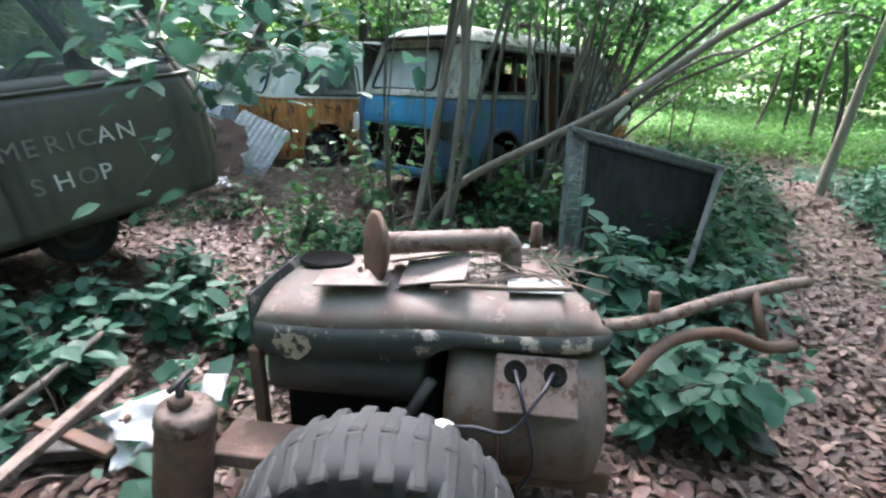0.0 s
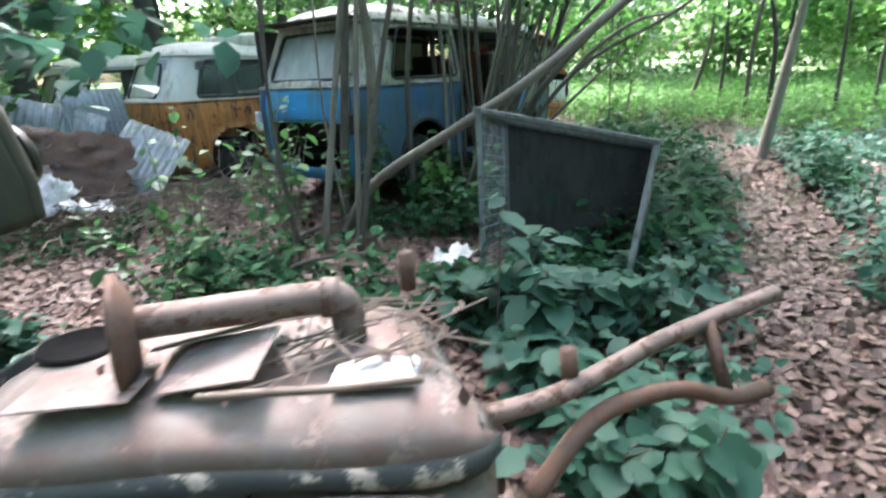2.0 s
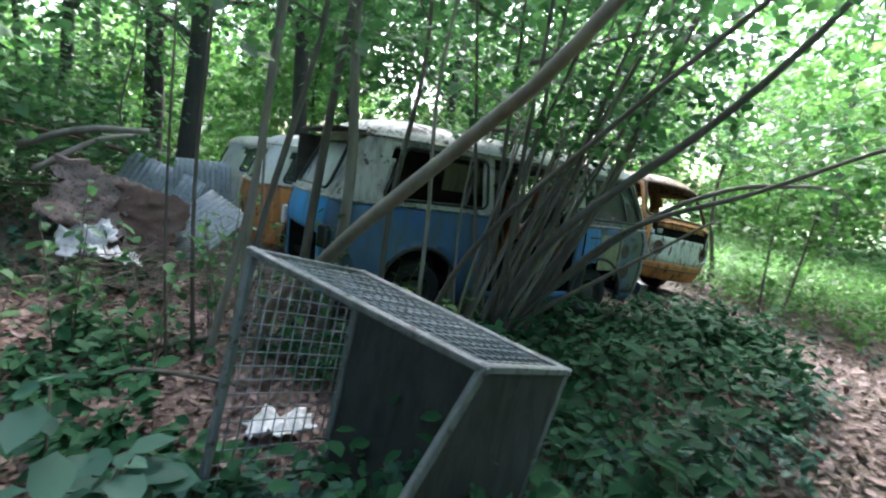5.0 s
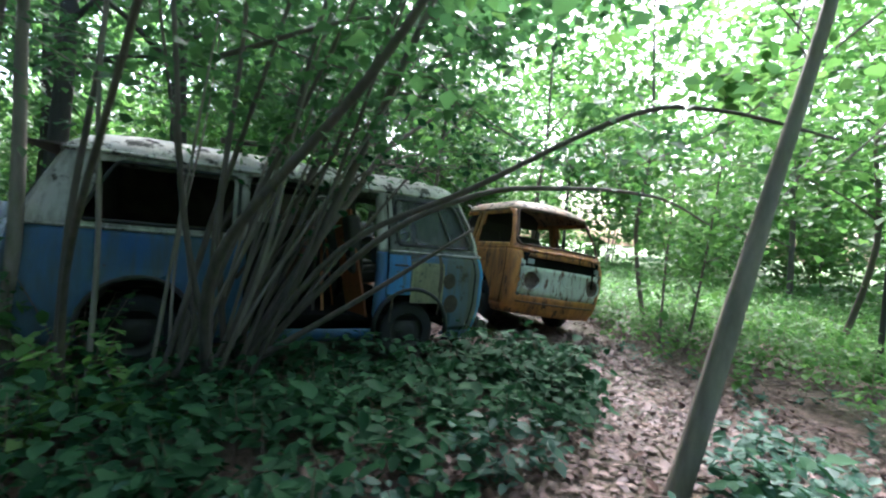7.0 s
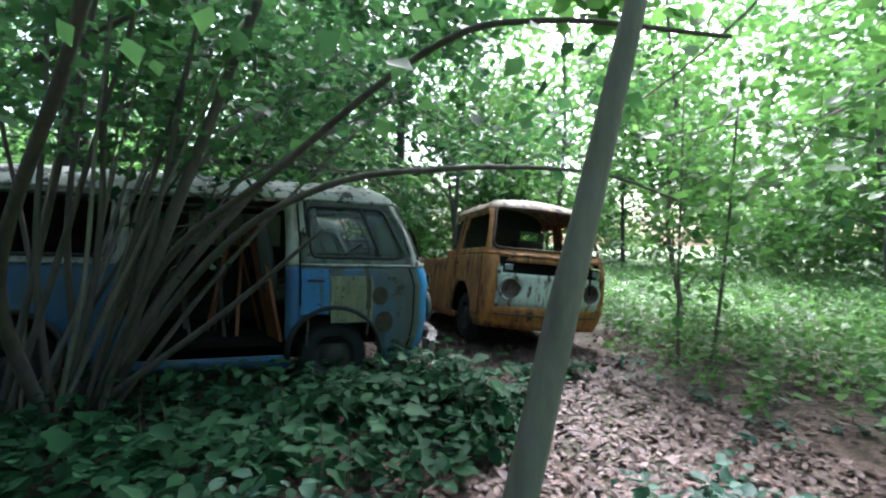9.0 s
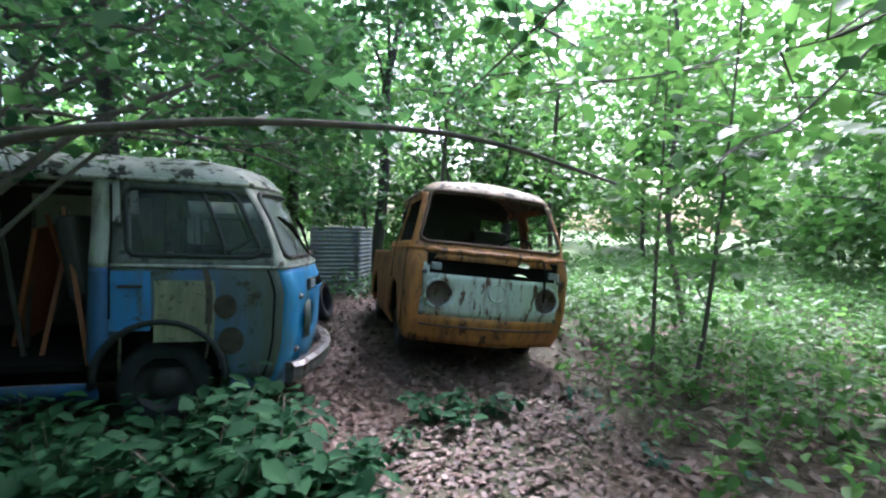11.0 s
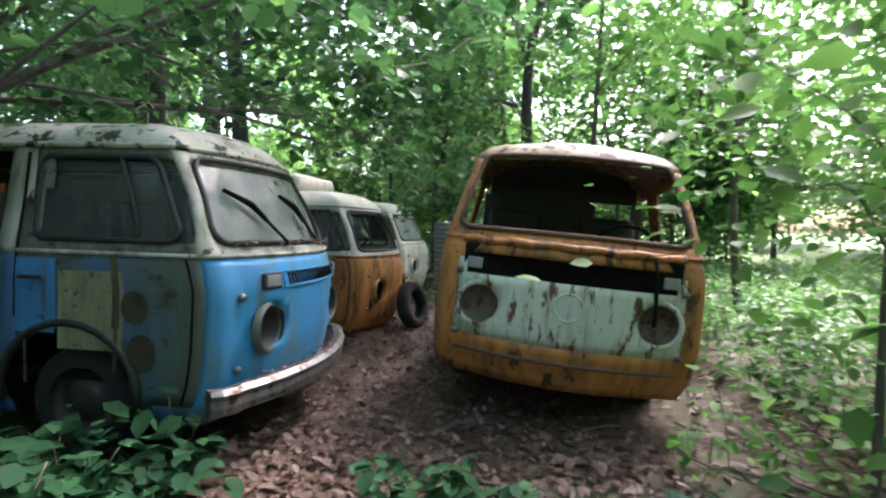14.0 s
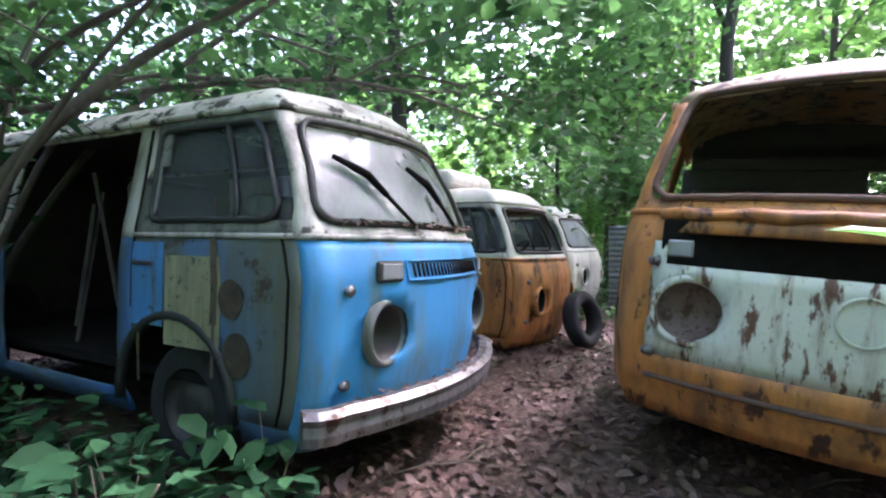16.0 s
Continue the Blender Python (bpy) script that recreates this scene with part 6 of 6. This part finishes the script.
while len(placed) < 120:
    a, d = rng.uniform(-0.8, 3.7), rng.uniform(6.5, 40)
    x, y = 3 + math.cos(a) * d, -1 + math.sin(a) * d
    if not outside(np.array([[x, y]]), 0.9)[0] or line_dist(np.array([[x, y]]), TRAIL)[0] < 2.0 or line_dist(np.array([[x, y]]), WALKED)[0] < 3.2 or (x > 5.5 and y < 10 and d < 15):
        continue
    placed.append((x, y, d))
for i, (x, y, d) in enumerate(placed):
    g = float(ground_z(x, y))
    h = rng.uniform(2.0, 4.6)
    # shrubs on the clearing side use the lit leaf copy
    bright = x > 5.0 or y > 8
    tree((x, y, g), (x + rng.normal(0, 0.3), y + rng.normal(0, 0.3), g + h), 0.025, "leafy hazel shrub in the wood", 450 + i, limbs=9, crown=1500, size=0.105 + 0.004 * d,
         bark=M_BARK, leaf=M_LEAF_SUNLIT if bright else M_LEAF, bare=0.08, reach=1.9, clump=0.4, name="shrub")


# ---- leafy boughs that reach over the path and the vans ----
def bough(pts, r, count, size, mat, seed, label, spread=0.22, start=0.25):
    rr = np.random.default_rng(seed)
    b = Vector(pts[0])
    root = thing("bough", Matrix.Translation(b), label, "branch")
    cp = [q - b for q in curve_pts(pts, 7)]
    v, f = tube(cp, [max(r * (1 - 0.8 * i / len(cp)), 0.003) for i in range(len(cp))], 6)
    ends = []
    for q in range(10):
        i = rr.integers(int(len(cp) * start), len(cp))
        e = Vector((rr.normal(0, 0.3), rr.normal(0, 0.3), rr.normal(-0.04, 0.16)))
        tube_obj("twig", [cp[i], cp[i] + e * 0.5 + Vector((0, 0, 0.03)), cp[i] + e], [r * 0.3 + 0.001, r * 0.2 + 0.001, 0.0015], M_BARK, root, sides=4)
        ends.append((cp[i], cp[i] + e))
    obj("wood", v, f, M_BARK, root, smooth=True)
    ends.append((cp[int(len(cp) * start)], cp[-1]))
    seg = rr.integers(0, len(ends), count)
    a, e = np.array([s[0] for s in ends])[seg], np.array([s[1] for s in ends])[seg]
    c = a + (e - a) * rr.uniform(0, 1.15, (count, 1)) + rr.normal(0, spread * 0.5, (count, 3)) * np.array([1, 1, 0.5])
    w = c + np.array(b[:])
    far = (line_dist(w, WALKED) > 0.65) | (w[:, 2] > 2.1)
    leaves("foliage", c[far], size, mat, root, rng=rr, up=0.66, droop=0.35, aspect=0.85, fine=True)
    return root


BOUGHS = (
    ([(1.5, -0.95, 1.93), (2.4, -0.6, 2.0), (3.2, -0.3, 2.0), (3.8, 0.1, 1.97), (4.3, 0.9, 1.80)], 0.030, 70, 0.07, M_LEAF_DARK, "dead bough lying along the blue van's roof"),
    ([(1.8, -1.2, 2.3), (2.6, -0.9, 2.6), (3.4, -0.7, 2.7), (4.3, -0.4, 2.6)], 0.020, 260, 0.08, M_LEAF, "leafy hazel bough over the blue van's roof"),
    ([(1.5, -1.8, 2.4), (2.4, -2.0, 2.8), (3.2, -1.9, 3.0), (4.0, -1.6, 2.9)], 0.020, 260, 0.08, M_LEAF, "leafy hazel bough over the brambles"),
    ([(2.0, 0.5, 2.9), (2.8, 1.1, 2.6), (3.5, 1.4, 2.4), (4.1, 1.7, 2.1)], 0.018, 280, 0.085, M_LEAF, "leafy bough hanging between the vans"),
    ([(4.0, 5.0, 2.6), (4.5, 3.8, 2.2), (4.8, 3.2, 1.9), (5.0, 2.9, 1.6)], 0.016, 300, 0.09, M_LEAF, "leafy bough hanging behind the vans"),
    ([(-1.9, -1.6, 2.6), (-2.3, -2.5, 1.75), (-2.6, -3.0, 1.48), (-2.75, -3.05, 1.28)], 0.012, 150, 0.085, M_LEAF_NETTLE, "hazel bough with drooping leaves over the olive van"),
    ([(-1.7, -1.7, 2.6), (-2.1, -2.5, 1.75), (-2.3, -2.85, 1.55), (-2.55, -3.0, 1.45)], 0.010, 120, 0.085, M_LEAF_NETTLE, "hazel bough with drooping leaves over the olive van"),
    ([(-2.2, -1.5, 2.7), (-2.7, -2.4, 1.75), (-2.9, -2.9, 1.55), (-3.0, -3.0, 1.35)], 0.010, 110, 0.08, M_LEAF_NETTLE, "hazel bough with drooping leaves over the olive van"),
    ([(7.7, -0.8, 2.9), (7.0, -1.5, 2.5), (6.25, -2.0, 2.2), (5.7, -1.9, 2.15)], 0.014, 130, 0.085, M_LEAF_SUNLIT, "leafy bough hanging over the path"),
    ([(8.4, -1.6, 2.9), (7.6, -2.0, 2.4), (6.96, -2.2, 1.95), (6.5, -2.4, 1.8)], 0.014, 150, 0.085, M_LEAF_SUNLIT, "leafy bough hanging over the path"),
    ([(8.2, -2.6, 3.2), (7.3, -2.8, 2.6), (6.7, -2.8, 2.2), (6.4, -2.7, 2.1)], 0.014, 130, 0.085, M_LEAF_SUNLIT, "leafy bough hanging over the path"),
    ([(7.2, 0.6, 3.4), (6.4, -0.8, 2.8), (5.7, -1.8, 2.5), (5.3, -2.1, 2.4)], 0.014, 120, 0.085, M_LEAF, "leafy bough hanging over the path"),
    ([(7.5, 1.5, 3.2), (7.1, 0.6, 2.5), (6.95, 0.2, 2.2), (6.8, 0.0, 2.15)], 0.012, 100, 0.085, M_LEAF_SUNLIT, "leafy bough hanging over the pickup"),
    ([(4.9, 2.6, 3.4), (4.9, 1.2, 2.7), (4.75, 0.3, 2.35), (4.6, -0.3, 2.2)], 0.014, 200, 0.09, M_LEAF, "leafy bough hanging between the vans"),
    ([(5.4, 2.4, 3.3), (5.6, 0.9, 2.85), (5.68, 0.0, 2.65), (5.7, -0.6, 2.55)], 0.014, 160, 0.09, M_LEAF, "leafy bough hanging between the vans"),
    ([(3.4, 4.9, 3.3), (3.9, 3.4, 2.8), (4.16, 2.4, 2.4), (4.3, 1.8, 1.9)], 0.016, 330, 0.10, M_LEAF, "leafy bough hanging between the vans"),
    ([(4.6, 5.4, 2.9), (4.5, 4.2, 2.2), (4.3, 3.4, 1.8), (4.4, 2.9, 1.4)], 0.016, 380, 0.10, M_LEAF, "leafy bough hanging behind the vans"),
    ([(3.0, 4.6, 2.9), (3.6, 4.2, 2.3), (4.1, 4.3, 1.8), (4.6, 4.4, 1.5)], 0.016, 380, 0.10, M_LEAF, "leafy bough hanging behind the vans"),
    ([(0.4, -0.5, 3.6), (1.4, -1.2, 2.9), (2.2, -1.8, 2.5), (2.9, -2.3, 2.4)], 0.018, 260, 0.085, M_LEAF, "leafy bough above the blue van"),
    ([(5.6, -3.2, 3.6), (5.1, -3.4, 2.9), (4.8, -3.65, 2.5), (4.5, -3.4, 2.4)], 0.012, 170, 0.085, M_LEAF_SUNLIT, "leafy bough hanging over the path"),
    ([(6.4, -3.2, 3.4), (5.8, -2.6, 2.6), (5.4, -2.0, 2.2), (5.2, -1.6, 2.05)], 0.012, 110, 0.09, M_LEAF_SUNLIT, "leafy bough hanging over the path"),
    ([(3.2, 0.2, 3.5), (3.9, -0.5, 2.8), (4.64, -1.18, 2.2), (5.0, -1.5, 2.05)], 0.014, 160, 0.085, M_LEAF, "leafy bough hanging over the blue van's nose"),
    ([(1.9, -1.5, 0.9), (2.6, -1.35, 1.7), (3.3, -1.15, 2.05), (4.1, -0.7, 2.2)], 0.016, 60, 0.07, M_LEAF_DARK, "bare hazel bough arching over the blue van's door"),
    ([(1.8, -1.6, 0.7), (2.5, -1.5, 1.5), (2.9, -1.45, 2.1), (3.3, -1.4, 2.9)], 0.018, 60, 0.07, M_LEAF_DARK, "bare hazel bough arching over the blue van's door"),
    ([(1.9, -1.4, 0.5), (2.3, -1.3, 1.3), (2.6, -1.25, 2.0), (3.1, -0.9, 2.8)], 0.016, 60, 0.07, M_LEAF_DARK, "bare hazel bough arching over the blue van's door"),
    ([(1.7, -1.5, 0.8), (2.2, -1.6, 1.6), (2.7, -1.7, 2.2), (3.6, -1.6, 2.5)], 0.016, 70, 0.07, M_LEAF_DARK, "bare hazel bough arching over the blue van's door"),
    ([(2.4, 0.6, 2.6), (3.2, 0.4, 2.15), (3.9, 0.2, 2.05), (4.6, 0.6, 1.85)], 0.018, 90, 0.07, M_LEAF, "dead bough lying along the blue van's roof"),
)
for i, (pts, r, cnt, sz, mt, lab) in enumerate(BOUGHS):
    bough(pts, r, cnt, sz, mt, 600 + i, lab)


# ---- canopy over the vans ----
def canopy(x0, x1, y0, y1, z0, z1, count, seed, mat, label, size=0.17):
    rr = np.random.default_rng(seed)
    n0 = count * 2
    c = np.stack([rr.uniform(x0, x1, n0), rr.uniform(y0, y1, n0), rr.uniform(z0, z1, n0)], 1)
    ok = np.array([noise.noise(Vector((x * 0.55, y * 0.55, z * 0.8 + seed))) > -0.02 for x, y, z in c])
    tagged(leaves("canopy", c[ok], size, mat, rng=rr, up=0.7, aspect=0.85), label, "canopy", kind="stuff")


# Leaf layers overhead, their density set by how much light they let through.
canopy(-8, 0.2, -2.8, 9, 4.4, 8.0, 4300, 704, M_LEAF, "leafy canopy of the wood above the scrap")
# Added layer that keeps sun off the brambles and path.
canopy(4.6, 6.4, -1.0, 5.5, 4.2, 7.5, 2600, 705, M_LEAF, "leaf canopy added above the pickup to block sun")
canopy(0.2, 4.6, -2.8, 9, 3.4, 8.0, 9000, 701, M_LEAF, "leafy canopy of the wood above the vans")
# Dense layer put here to hold sky light off the brambles.
canopy(-1, 4.2, -8, -2.8, 4.2, 7, 5000, 702, M_LEAF, "leafy canopy of the wood above the path")
canopy(5.0, 16, -10, 12, 5.5, 9.5, 2200, 703, M_LEAF_SUNLIT, "thin sunlit canopy above the clearing", 0.16)

canopy(15.5, 19, -16, 18, 0.4, 12, 9500, 706, M_LEAF_SUNLIT, "far sunlit foliage beyond the clearing", 0.30)

# unseen wood on the walker's other side, added to darken the van's side
rng = np.random.default_rng(800)
for i in range(26):
    x, y = rng.uniform(-7, 4.5), rng.uniform(-12.5, -8.2)
    g = float(ground_z(x, y))
    h = rng.uniform(3.0, 6.0)
    tree((x, y, g), (x + rng.normal(0, 0.3), y + rng.normal(0, 0.3), g + h), 0.03, "leafy hazel shrub in the wood", 810 + i, limbs=9, crown=1500, size=0.17, bark=M_BARK, leaf=M_LEAF, bare=0.08, reach=1.7, clump=0.5, name="shrub")
